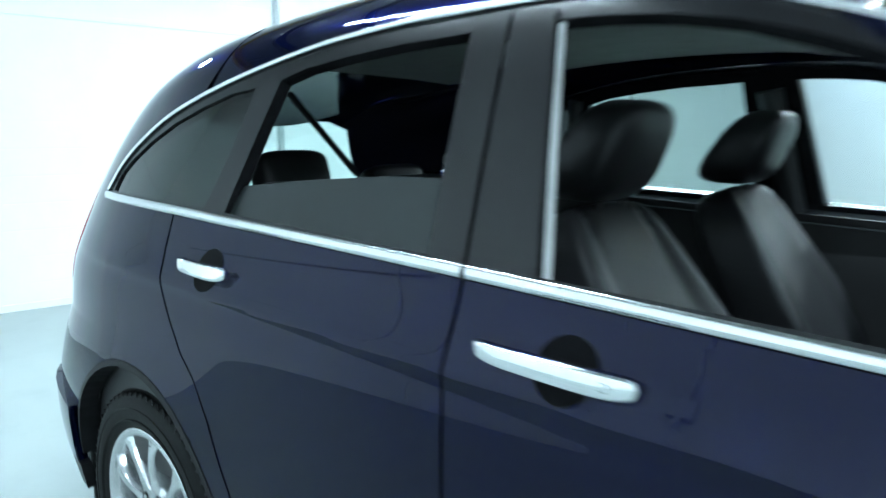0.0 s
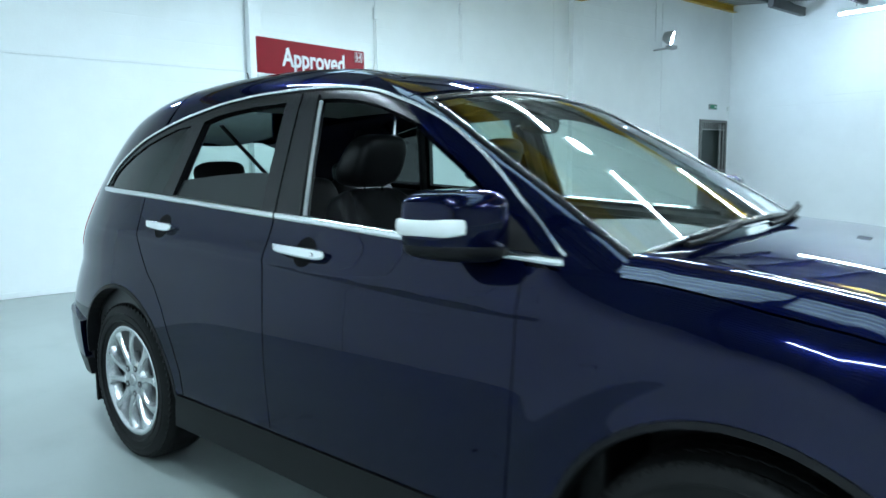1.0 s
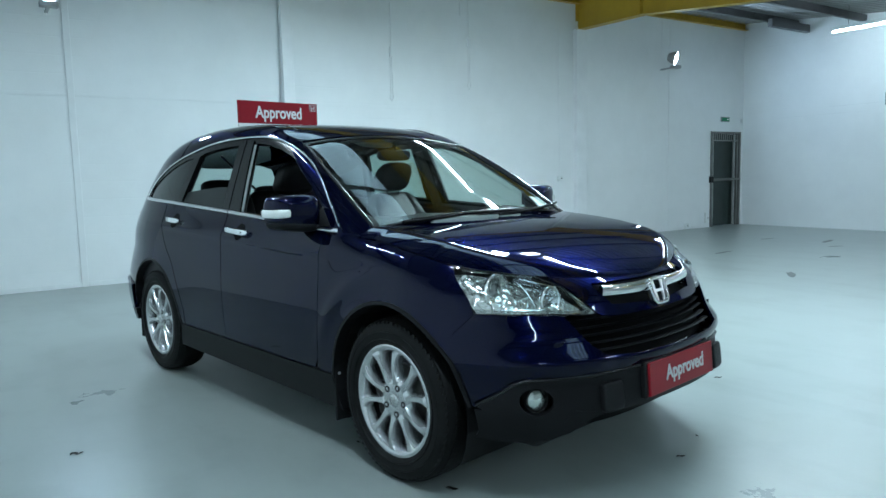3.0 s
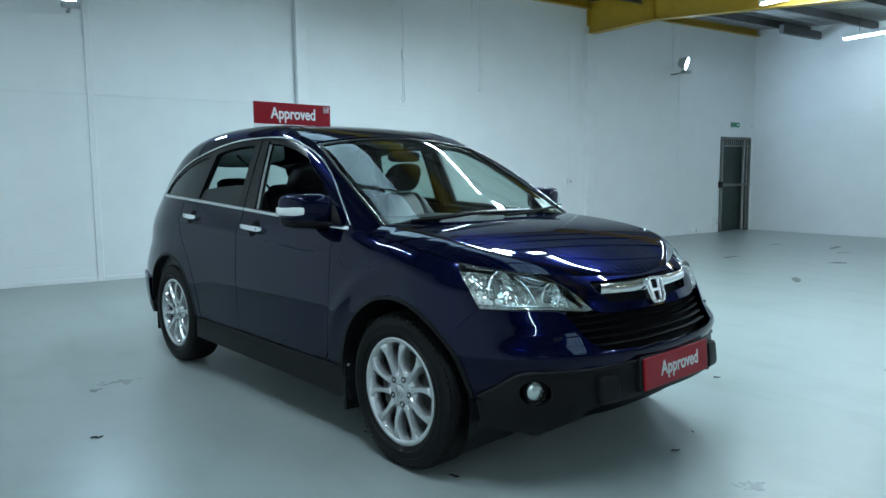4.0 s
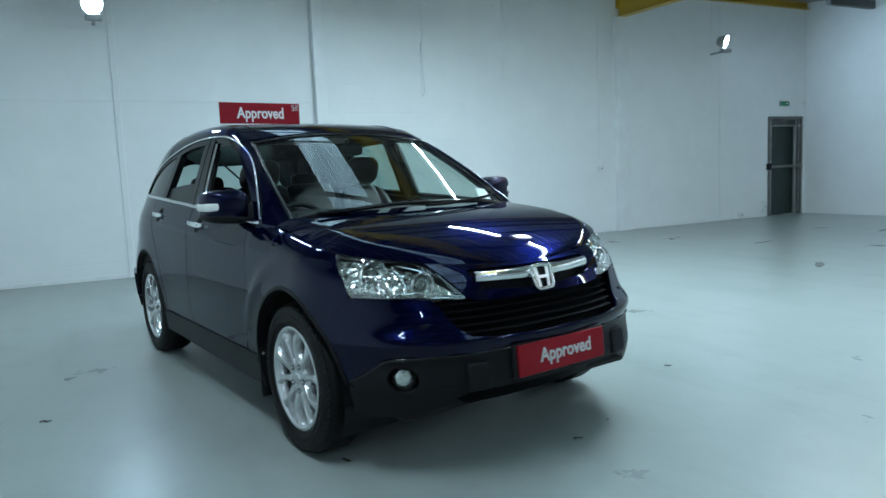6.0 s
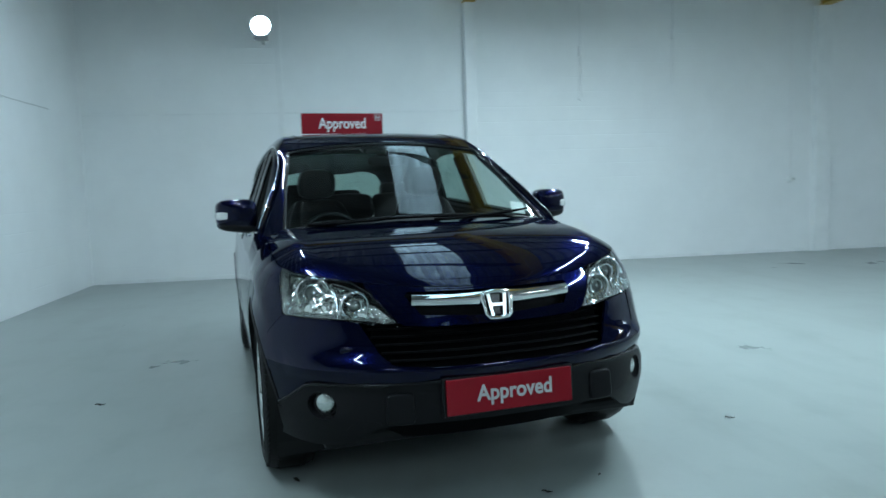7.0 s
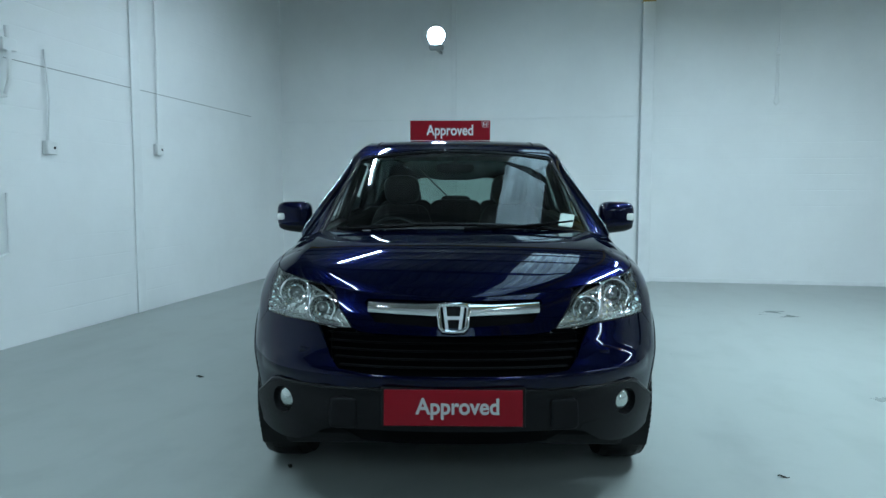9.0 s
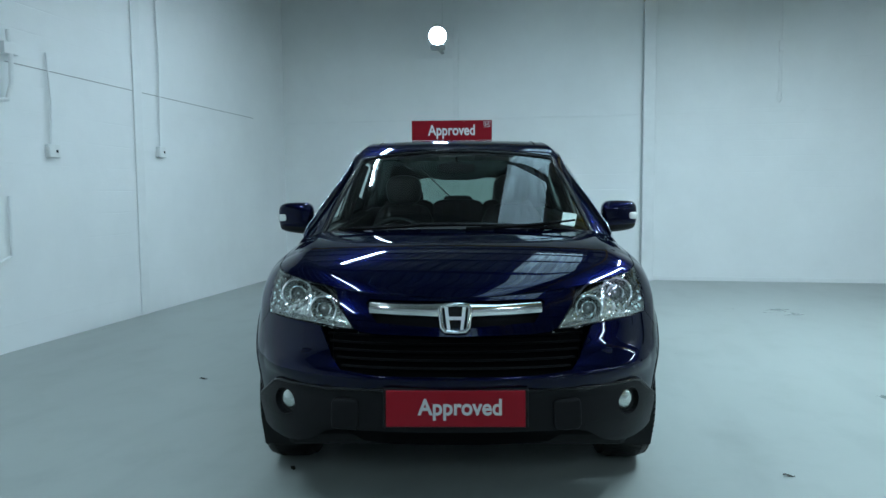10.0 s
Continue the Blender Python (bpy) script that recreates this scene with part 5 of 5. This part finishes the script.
def build_wheel():
    """A wheel whose outer face looks along -y, at the origin."""
    w = new("wheel")
    t = part("tyre", lathe(tyre_profile(), (0, 0, 0), "y", 96), RUBBER, w, smooth=True, angle=50)
    bm = bmesh.new()
    for k in range(72):
        a = 2 * math.pi * k / 72
        for y, dy, da, ln in ((-0.086, 0.020, 0.012, 0.030), (-0.045, 0.024, 0.0, 0.030), (0.0, 0.024, 0.02, 0.028), (0.045, 0.024, 0.0, 0.030), (0.086, 0.020, 0.012, 0.030)):
            r = 0.3520 if abs(y) < 0.06 else 0.3385
            m = Matrix.Rotation(-(a + da), 4, "Y") @ Matrix.Translation((r, y, 0)) @ Matrix.Rotation(0.35 * (1 if y > 0 else -1), 4, "X")
            add_box(bm, (-0.006, -dy * 0.75, -ln * 0.34), (0.0080, dy * 0.75, ln * 0.34), 0, m)
    part("tread", bm, RUBBER, t)
    for r in (0.272, 0.304):
        part("sidewall_rib", lathe([(r - 0.004, -0.108), (r, -0.1145), (r + 0.004, -0.108)], (0, 0, 0), "y", 72), RUBBER, t, smooth=True)
    # alloy rim: barrel, lip and paired spokes
    rim = part("rim", lathe([(0.212, 0.09), (0.212, -0.05), (0.218, -0.085), (0.226, -0.101), (0.240, -0.106), (0.247, -0.103), (0.248, -0.096), (0.240, -0.090), (0.230, -0.07), (0.222, 0.09)], (0, 0, 0), "y", 72), ALLOY, w, "silver ten-spoke alloy wheel rim", smooth=True, angle=50)
    # dark sleeve added to darken the barrel's inside behind the spokes
    part("barrel_dark_sleeve", lathe([(0.211, 0.085), (0.2105, -0.052)], (0, 0, 0), "y", 48), DARK, rim, smooth=True)
    for k in range(5):
        for sgn in (-1, 1):
            a0 = radians(90 + 72 * k)
            bm = bmesh.new()
            rows = []
            for j in range(15):
                u = j / 14
                r = 0.060 + 0.168 * u
                ang = a0 + sgn * (radians(20) - radians(4.5) * math.sin(u * 3.14))
                hw = 0.0125 + 0.020 * max(0, (u - 0.62) / 0.38) ** 2 + 0.016 * max(0, (0.45 - u) / 0.45) ** 2
                yb = -0.086 - 0.010 * math.sin(u * 2.6) - 0.006 * u
                cx, cz = r * math.cos(ang), r * math.sin(ang)
                tx, tz = -math.sin(ang), math.cos(ang)
                rows.append([bm.verts.new((cx + tx * hw * f, yb + dy, cz + tz * hw * f)) for f, dy in ((-1.25, 0.045), (-1.0, 0.007), (-0.7, -0.003), (0.7, -0.003), (1.0, 0.007), (1.25, 0.045))])
            for p, q in zip(rows, rows[1:]):
                for i in range(6):
                    bm.faces.new((p[i], p[(i + 1) % 6], q[(i + 1) % 6], q[i]))
            bm.faces.new(rows[0]); bm.faces.new(rows[-1])
            part("spoke", bm, ALLOY, rim, smooth=True, angle=55)
    part("hub_face", lathe([(0.0, -0.090), (0.036, -0.092), (0.070, -0.091), (0.092, -0.086), (0.100, -0.074), (0.102, -0.04)], (0, 0, 0), "y", 48), ALLOY, rim, smooth=True, angle=60)
    cap = part("centre_cap", lathe([(0.0, -0.098), (0.026, -0.097), (0.031, -0.093), (0.032, -0.08)], (0, 0, 0), "y", 32), ALLOY, rim, smooth=True, angle=50)
    h_mark(pose(0, -0.0985, 0, 90, 0, 0), 0.034, GREY_P, rim, "cap_mark")
    for k in range(5):
        a = radians(54 + 72 * k)
        c = (0.062 * math.cos(a), 0, 0.062 * math.sin(a))
        # dark disc on the hub face, painting the shade of the nut's well
        part("nut_well_shade", lathe([(0.0145, -0.0935), (0.0142, -0.0925), (0.0, -0.092)], c, "y", 14), DARK, rim, smooth=True)
        part("wheel_nut", lathe([(0.0, -0.096), (0.005, -0.0955), (0.0075, -0.094), (0.0075, -0.09)], c, "y", 6), GREY_P, rim)
    part("brake_disc", lathe([(0.06, -0.040), (0.155, -0.040), (0.155, -0.02), (0.06, -0.02)], (0, 0, 0), "y", 48), DISC, w, smooth=True, angle=50)
    part("brake_hat", lathe([(0.0, -0.06), (0.07, -0.055), (0.075, -0.03), (0.075, 0.03)], (0, 0, 0), "y", 32), DISC, w, smooth=True, angle=50)
    part("caliper", box((-0.170, -0.060, -0.07), (-0.10, 0.0, 0.07), 0.012), DISC, w)
    part("inner_shield", lathe([(0.0, -0.025), (0.214, -0.025), (0.214, 0.07)], (0, 0, 0), "y", 32), DARK, w)
    return w


first = build_wheel()
first.matrix_world = pose(AXLE, -0.790, HUB, 0, -12, 0)
first.parent = car
for x, sd in ((-AXLE, -1), (AXLE, 1), (-AXLE, 1)):
    copy_thing(first, pose(x, sd * 0.790, HUB, 0, 31 * (x - sd), 0 if sd < 0 else 180)).parent = car

# door handles; a flat black oval paints the shade of each finger recess
for sd in (-1, 1):
    for x, z, tilt in ((-0.066, 1.040, 2.6), (-0.985, 1.075, 3.2)):
        s0 = s_of_x(x, z)
        base = skin(s0, z) * (1, sd, 1)
        oval = [(s_of_x(x + (0.018 if x > -0.5 else 0.006) + 0.050 * math.cos(t), z - 0.006 + 0.046 * math.sin(t)), z - 0.006 + 0.046 * math.sin(t)) for t in np.linspace(0, 2 * math.pi, 25)[:-1]]
        shell("handle_recess_shade", oval, skin, PIT, car, h=0.02, thick=0.004, off=0.0015, side=sd, label="near-black oval on the door standing for the shaded finger recess")
        hl = 0.132 if x > -0.5 else 0.095
        hd = part("door_handle", blob((hl, 0.011, 0.0165), (0.45, 0.35), (36, 14), lambda p, sd=sd, hl=hl: Vector((p.x, p.y + sd * (0.018 - 0.018 * (p.x / hl) ** 4), p.z * (1 + 0.12 * p.x / hl)))), CHROME, car, "chrome door handle", smooth=True)
        lean = math.degrees(math.atan2(float(skin(s0 + 0.03, z)[1]) - float(skin(s0 - 0.03, z)[1]), float(skin(s0 + 0.03, z)[0]) - float(skin(s0 - 0.03, z)[0])))
        hd.matrix_local = pose(base[0], base[1] + sd * 0.014, base[2], 0, tilt, sd * lean)
        if x > -0.5:
            part("lock", lathe([(0.0, 0.003), (0.006, 0.002), (0.0065, -0.004)], (0.092, sd * 0.022, 0.0), "y", 14), DARK, hd, smooth=True)

# door mirrors
for sd in (-1, 1):
    def mir(p, sd=sd):
        k = p.y * sd / 0.10
        return Vector((p.x * (1 - 0.16 * max(0, k)) - 0.030 * k, p.y, p.z * (1 - 0.08 * k) + 0.004 * k))
    mm = part("mirror_housing", blob((0.098, 0.104, 0.084), (0.5, 0.5), (36, 26), mir), PAINT, car, "dark blue door mirror", smooth=True)
    mm.matrix_local = pose(0.630, sd * 0.946, 1.165, 0, 0, sd * -6)
    part("indicator", blob((0.1005, 0.034, 0.025), (0.35, 0.55), (32, 10), lambda p, sd=sd: mir(Vector((p.x, p.y + sd * 0.0725, p.z - 0.012 + 0.010 * (0.5 - p.y * sd / 0.1))), sd)), AMBER, mm, smooth=True)
    part("mirror_base", blob((0.094, 0.098, 0.036), (0.7, 0.5), (36, 14), lambda p, sd=sd: mir(Vector((p.x, p.y, p.z - 0.060)), sd)), CLAD, mm, smooth=True)
    part("mirror_arm", tube([(0.02, -sd * 0.04, -0.070), (0.06, -sd * 0.090, -0.078), (0.10, -sd * 0.125, -0.080)], [0.022, 0.022, 0.026], 10, squash=(1.4, 0.8)), CLAD, mm, smooth=True)
    part("mirror_glass", blob((0.004, 0.082, 0.058), (0.4, 0.5), (24, 10)), CHROME, mm, smooth=True).matrix_local = pose(-0.080, -sd * 0.005, 0.006)

# roof aerial
ae = part("aerial", blob((0.045, 0.025, 0.016), (0.8, 0.9), (20, 10)), PAINT, car, "short roof aerial", smooth=True)
ae.matrix_local = pose(-1.60, 0.03, float(top(-1.60, 0.03)[2]) + 0.008)
part("mast", tube([(0, 0, 0.01), (-0.075, 0.0, 0.215)], [0.005, 0.0035], 8), GLOSSB, ae)
for sd in (-1, 1):   # roof gutters' end caps
    part("roof_strip", tube([top(x, sd * 0.52) + np.array((0, 0, -0.003)) for x in np.linspace(0.06, -1.45, 30)], 0.007, 8), GLOSSB, car, smooth=True)

# red board over the number plate
pl = part("plate_board", box((-0.006, -0.262, -0.068), (0.006, 0.262, 0.068), 0.003), RED, car, "red board lettered in white over the number plate")
PL = pose(2.176, 0.0, 0.488, 0, -4, 0)
pl.matrix_local = PL
letters("Approved", 0.085, PL @ pose(0.0075, 0.018, 0.004, 90, 0, 90) @ Matrix.Diagonal((1.15, 1, 1, 1)), PRINT, pl, depth=0.0008)
part("plate_holder", box((-0.05, -0.275, -0.075), (-0.006, 0.275, 0.075), 0.006), DARK, pl)

# underside and engine bay, to close the body
part("underbody", box((-2.0, -0.70, 0.26), (1.95, 0.70, 0.34), 0.03), DARK, car)
part("engine_bay", box((0.95, -0.52, 0.34), (1.86, 0.52, 0.86), 0.05), DARK, car)
part("bulkhead", box((0.90, -0.80, 0.34), (0.98, 0.80, 1.04), 0.02), DARK, car)
part("axle", tube([(AXLE, -0.7, HUB), (AXLE, 0.7, HUB)], 0.04), DARK, car)
part("axle", tube([(-AXLE, -0.7, HUB), (-AXLE, 0.7, HUB)], 0.04), DARK, car)

# ---- the cabin ----
part("cabin_floor", box((-1.9, -0.70, 0.36), (0.9, 0.70, 0.40)), CABIN, car)


def seat(x, y, name="front_seat", wide=0.25):
    b = part(name, blob((0.27, wide, 0.085), (0.4, 0.35), (32, 14), lambda p: Vector((p.x, p.y, p.z + 0.03 * (p.y / wide) ** 2 + 0.04 * p.x))), LEATHER, car, "black leather front seat", smooth=True)
    b.matrix_local = pose(x + 0.08, y, 0.64)

    def back(p):
        k = (p.z + 0.34) / 0.68
        wing = 0.060 * (abs(p.y) / wide) ** 3 * (1 if p.x > 0 else 0.2) * (1 - 0.7 * k)
        groove = -0.010 * math.exp(-((abs(p.y) - 0.150) / 0.012) ** 2) * (1 if p.x > 0 else 0)
        taper = 1 - 0.26 * max(0, k - 0.50) / 0.5
        return Vector((p.x * (1 - 0.25 * k) + wing + groove + 0.02 * math.sin(k * 5), p.y * taper, p.z))
    bk = part("backrest", blob((0.090, wide, 0.34), (0.35, 0.35), (64, 28), back), LEATHER, b, smooth=True)
    bk.matrix_local = pose(-0.312, 0, 0.258, 0, -22, 0)
    for s2 in (-1, 1):
        part("seam", tube([(-0.20 - 0.16 * t, s2 * 0.150 * (1 - 0.16 * t), 0.06 + 0.42 * t) for t in np.linspace(0, 1, 8)], 0.004, 6), LEATHER, b, smooth=True)

    def rest(p):                               # deep at the foot in front view, wedge-shaped from the side
        k = (p.z + 0.115) / 0.23
        return Vector((p.x * (1.25 - 0.45 * k) + 0.12 * (k - 0.5) * 0.9, p.y * (1 - 0.22 * max(0, k - 0.6)), p.z))
    hr = part("headrest", blob((0.080, 0.126, 0.104), (0.6, 0.5), (36, 20), rest), LEATHER, b, smooth=True)
    hr.matrix_local = pose(-0.402, 0, 0.684, 0, 4, 0)
    for s2 in (-0.05, 0.05):
        part("headrest_post", tube([(-0.40, s2, 0.52), (-0.40, s2, 0.66)], 0.006, 8), DARK, b)
    part("seat_plinth", box((-0.22, -wide + 0.03, -0.24), (0.22, wide - 0.03, -0.05), 0.02), CABIN, b)


seat(0.07, -0.38)
seat(0.10, 0.38)
for y in (-0.42, 0.0, 0.42):
    b = part("rear_seat", blob((0.26, 0.23, 0.09), (0.4, 0.3), (28, 12)), LEATHER, car, "black leather rear seat", smooth=True)
    b.matrix_local = pose(-0.85, y, 0.66)
    part("backrest", blob((0.08, 0.225, 0.31), (0.3, 0.3), (28, 14)), LEATHER, b, smooth=True).matrix_local = pose(-0.28, 0, 0.28, 0, -22, 0)
    part("headrest", blob((0.05, 0.125, 0.068 if y else 0.05), (0.5, 0.5), (24, 12)), LEATHER, b, smooth=True).matrix_local = pose(-0.415, 0, 0.60 if y else 0.565, 0, -14, 0)
part("load_cover", box((-2.0, -0.70, 0.98), (-1.25, 0.70, 1.0), 0.006), CABIN, car)
for y0, y1 in ((-0.32, -0.04), (0.60, 0.48)):
    part("rear_belt", tube([(-1.40, y0, 1.51), (-1.40, y1, 1.24)], 0.022, 8, squash=(1, 0.25)), DARK, car)
# dashboard, wheel, console
part("dashboard", blob((0.30, 0.76, 0.14), (0.45, 0.25), (40, 18), lambda p: Vector((p.x, p.y, p.z + 0.03 * math.cos(p.y * 4)))), CABIN, car, smooth=True).matrix_local = pose(0.72, 0, 0.925, 0, 6, 0)
bn = part("dial_cowl", blob((0.12, 0.17, 0.05), (0.6, 0.5), (24, 12)), CABIN, car, smooth=True)
bn.matrix_local = pose(0.56, -0.38, 1.055)
sw = part("steering_wheel", tube([(0.185 * math.cos(t) * 0.0, 0.185 * math.cos(t), 0.185 * math.sin(t)) for t in np.linspace(0, 2 * math.pi, 41)[:-1]], 0.016, 10, True), LEATHER, car, smooth=True)
sw.matrix_local = pose(0.39, -0.38, 0.97, 0, -28, 0)
part("wheel_boss", blob((0.03, 0.075, 0.06), (0.6, 0.6), (20, 10)), CABIN, sw, smooth=True)
for a in (0, 180, 250, 290):
    part("spoke", tube([(0.0, 0.05 * math.cos(radians(a)), 0.05 * math.sin(radians(a))), (0.0, 0.18 * math.cos(radians(a)), 0.18 * math.sin(radians(a)))], 0.014, 8), SATIN, sw)
part("column_shroud", tube([(0.40, -0.38, 0.965), (0.62, -0.38, 0.86)], 0.045, 12), CABIN, car)
part("console", box((0.15, -0.13, 0.4), (0.62, 0.13, 0.85), 0.03), CABIN, car)
im = part("inner_mirror", blob((0.014, 0.125, 0.035), (0.5, 0.4), (24, 10)), GLOSSB, car, smooth=True)
im.matrix_local = pose(0.27, 0, 1.455, 0, 8, 0)
part("stem", tube([(0, 0, 0.02), (0.02, 0, 0.07)], 0.010, 8), GLOSSB, im)
part("roof_console", blob((0.10, 0.12, 0.02), (0.4, 0.4), (20, 8)), LINER, car, smooth=True).matrix_local = pose(0.05, 0, 1.545, 0, 14, 0)
for sd in (-1, 1):
    part("sun_visor", box((-0.085, -0.19, -0.008), (0.085, 0.19, 0.008), 0.006), CABIN, car).matrix_local = pose(0.08, sd * 0.36, 1.566, 0, 18, 0)
    for x0, x1, wd in ((-0.20, -0.265, 0.040), (-1.05, -0.955, 0.025)):
        p0, p1 = skin(x0, 1.05) * (1, sd, 1), skin(x1, 1.50) * (1, sd, 1)
        part("inner_pillar", tube([p0 - np.array((0, sd * 0.05, 0)), p1 - np.array((0, sd * 0.04, 0))], wd, 8), CABIN, car, smooth=True)
part("tax_disc", box((-0.002, -0.038, -0.062), (0.002, 0.038, 0.062), 0.001), WHITE, car, "pale paper disc inside the windscreen").matrix_local = pose(0.90, 0.615, float(top(0.90, 0.615)[2]) - 0.016, 0, -58, 0) @ pose(0, 0, 0, -14, 0, 0)

# ---- the red roof board ----
rs = thing("roof_sign", "red sign board lettered in white standing on the car's roof", "sign", pose(-1.0, -0.045, 0.0))
zr = float(top(-1.0, 0.0)[2])
part("sign_board", box((-0.006, -0.326, 1.728), (0.006, 0.326, 1.888), 0.003), RED, rs)
part("white_strip", box((-0.008, -0.326, 1.702), (0.008, 0.326, 1.727), 0.003), PLASTIC_W, rs)
part("sign_foot", box((-0.06, -0.25, zr - 0.006), (0.05, 0.25, zr + 0.012), 0.004), GLOSSB, rs)
for y in (-0.2, 0.2):
    part("stay", box((-0.012, y - 0.03, zr + 0.01), (0.004, y + 0.03, 1.703), 0.003), PLASTIC_W, rs)
letters("Approved", 0.118, pose(-1.0 + 0.0072, -0.045, 1.806, 90, 0, 90), WHITE, rs, depth=0.0008)
h_mark(pose(-1.0 + 0.0075, -0.045 + 0.285, 1.855, 90, 0, 90), 0.036, WHITE, rs)
ring = part("emblem_ring", tube([(0.0075, 0.285 + y, 1.855 + z) for y, z in ((-0.022, -0.022), (0.022, -0.022), (0.027, 0.022), (-0.027, 0.022))], 0.002, 6, True), WHITE, rs)
# bits of debris on the floor
LEAF = material("dry_leaf", (0.035, 0.035, 0.025), 0.8, vary=0.3, scale=40)
for n, (x, y, turn, ln) in enumerate(((1.55, -0.775, 25, 0.055), (-0.06, -1.80, 80, 0.06), (0.83, -0.74, 10, 0.03), (2.07, 0.20, 60, 0.045), (2.0, 0.49, 140, 0.03), (1.62, 1.51, 60, 0.05))):
    lf = thing("leaf_scrap", "small dark dry leaf scrap lying on the floor", "debris", pose(x, y, 0.0, 0, 0, turn), "floor debris")
    rnd = random.Random(n)
    bm = bmesh.new()
    rows = []
    for i in range(7):
        t = i / 6
        wd = ln * 0.22 * math.sin(math.pi * min(0.97, t + 0.04)) * rnd.uniform(0.7, 1.2)
        rows.append([bm.verts.new((ln * (t - 0.5), k * wd, 0.002 + 0.10 * ln * abs(k) * rnd.uniform(0.3, 1.2) + 0.06 * ln * math.sin(t * 7))) for k in (-1, 0, 1)])
    for p, q in zip(rows, rows[1:]):
        for k in (0, 1):
            bm.faces.new((p[k], p[k + 1], q[k + 1], q[k]))
    g = bmesh.ops.solidify(bm, geom=bm.faces[:], thickness=0.0015)
    part("leaf", bm, LEAF, lf, smooth=True)

# dried spill marks on the floor
STAIN = material("dried_spill", (0.13, 0.14, 0.13), 0.5, vary=0.35, scale=9)
for n, (x, y, turn, ln, wd) in enumerate(((-1.46, 8.10, 86, 0.56, 0.09), (-1.81, 10.63, 70, 0.40, 0.10), (0.26, 6.28, 115, 0.55, 0.12), (-0.80, 10.74, 95, 0.75, 0.12), (-0.41, 9.94, 60, 0.35, 0.10))):
    rnd = random.Random(40 + n)
    m = 40
    wob = [rnd.uniform(0.55, 1.15) for _ in range(m)]
    wob = [(wob[k - 1] + wob[k] + wob[(k + 1) % m]) / 3 for k in range(m)]
    rim = [(ln / 2 * math.cos(2 * math.pi * k / m) * wob[k], wd / 2 * math.sin(2 * math.pi * k / m) * wob[k]) for k in range(m)]
    verts = [(0, 0, 0.0016)] + [(0.8 * a, 0.8 * b, 0.0015) for a, b in rim] + [(a, b, 0.0004) for a, b in rim]
    faces = [(0, 1 + k, 1 + (k + 1) % m) for k in range(m)] + [(1 + k, 1 + m + k, 1 + m + (k + 1) % m, 1 + (k + 1) % m) for k in range(m)]
    tagged(mesh_object("floor_stain", verts, faces, STAIN, m=pose(x, y, 0.0008, 0, 0, turn)), "dark dried spill mark on the grey floor", "stain", "floor stains")
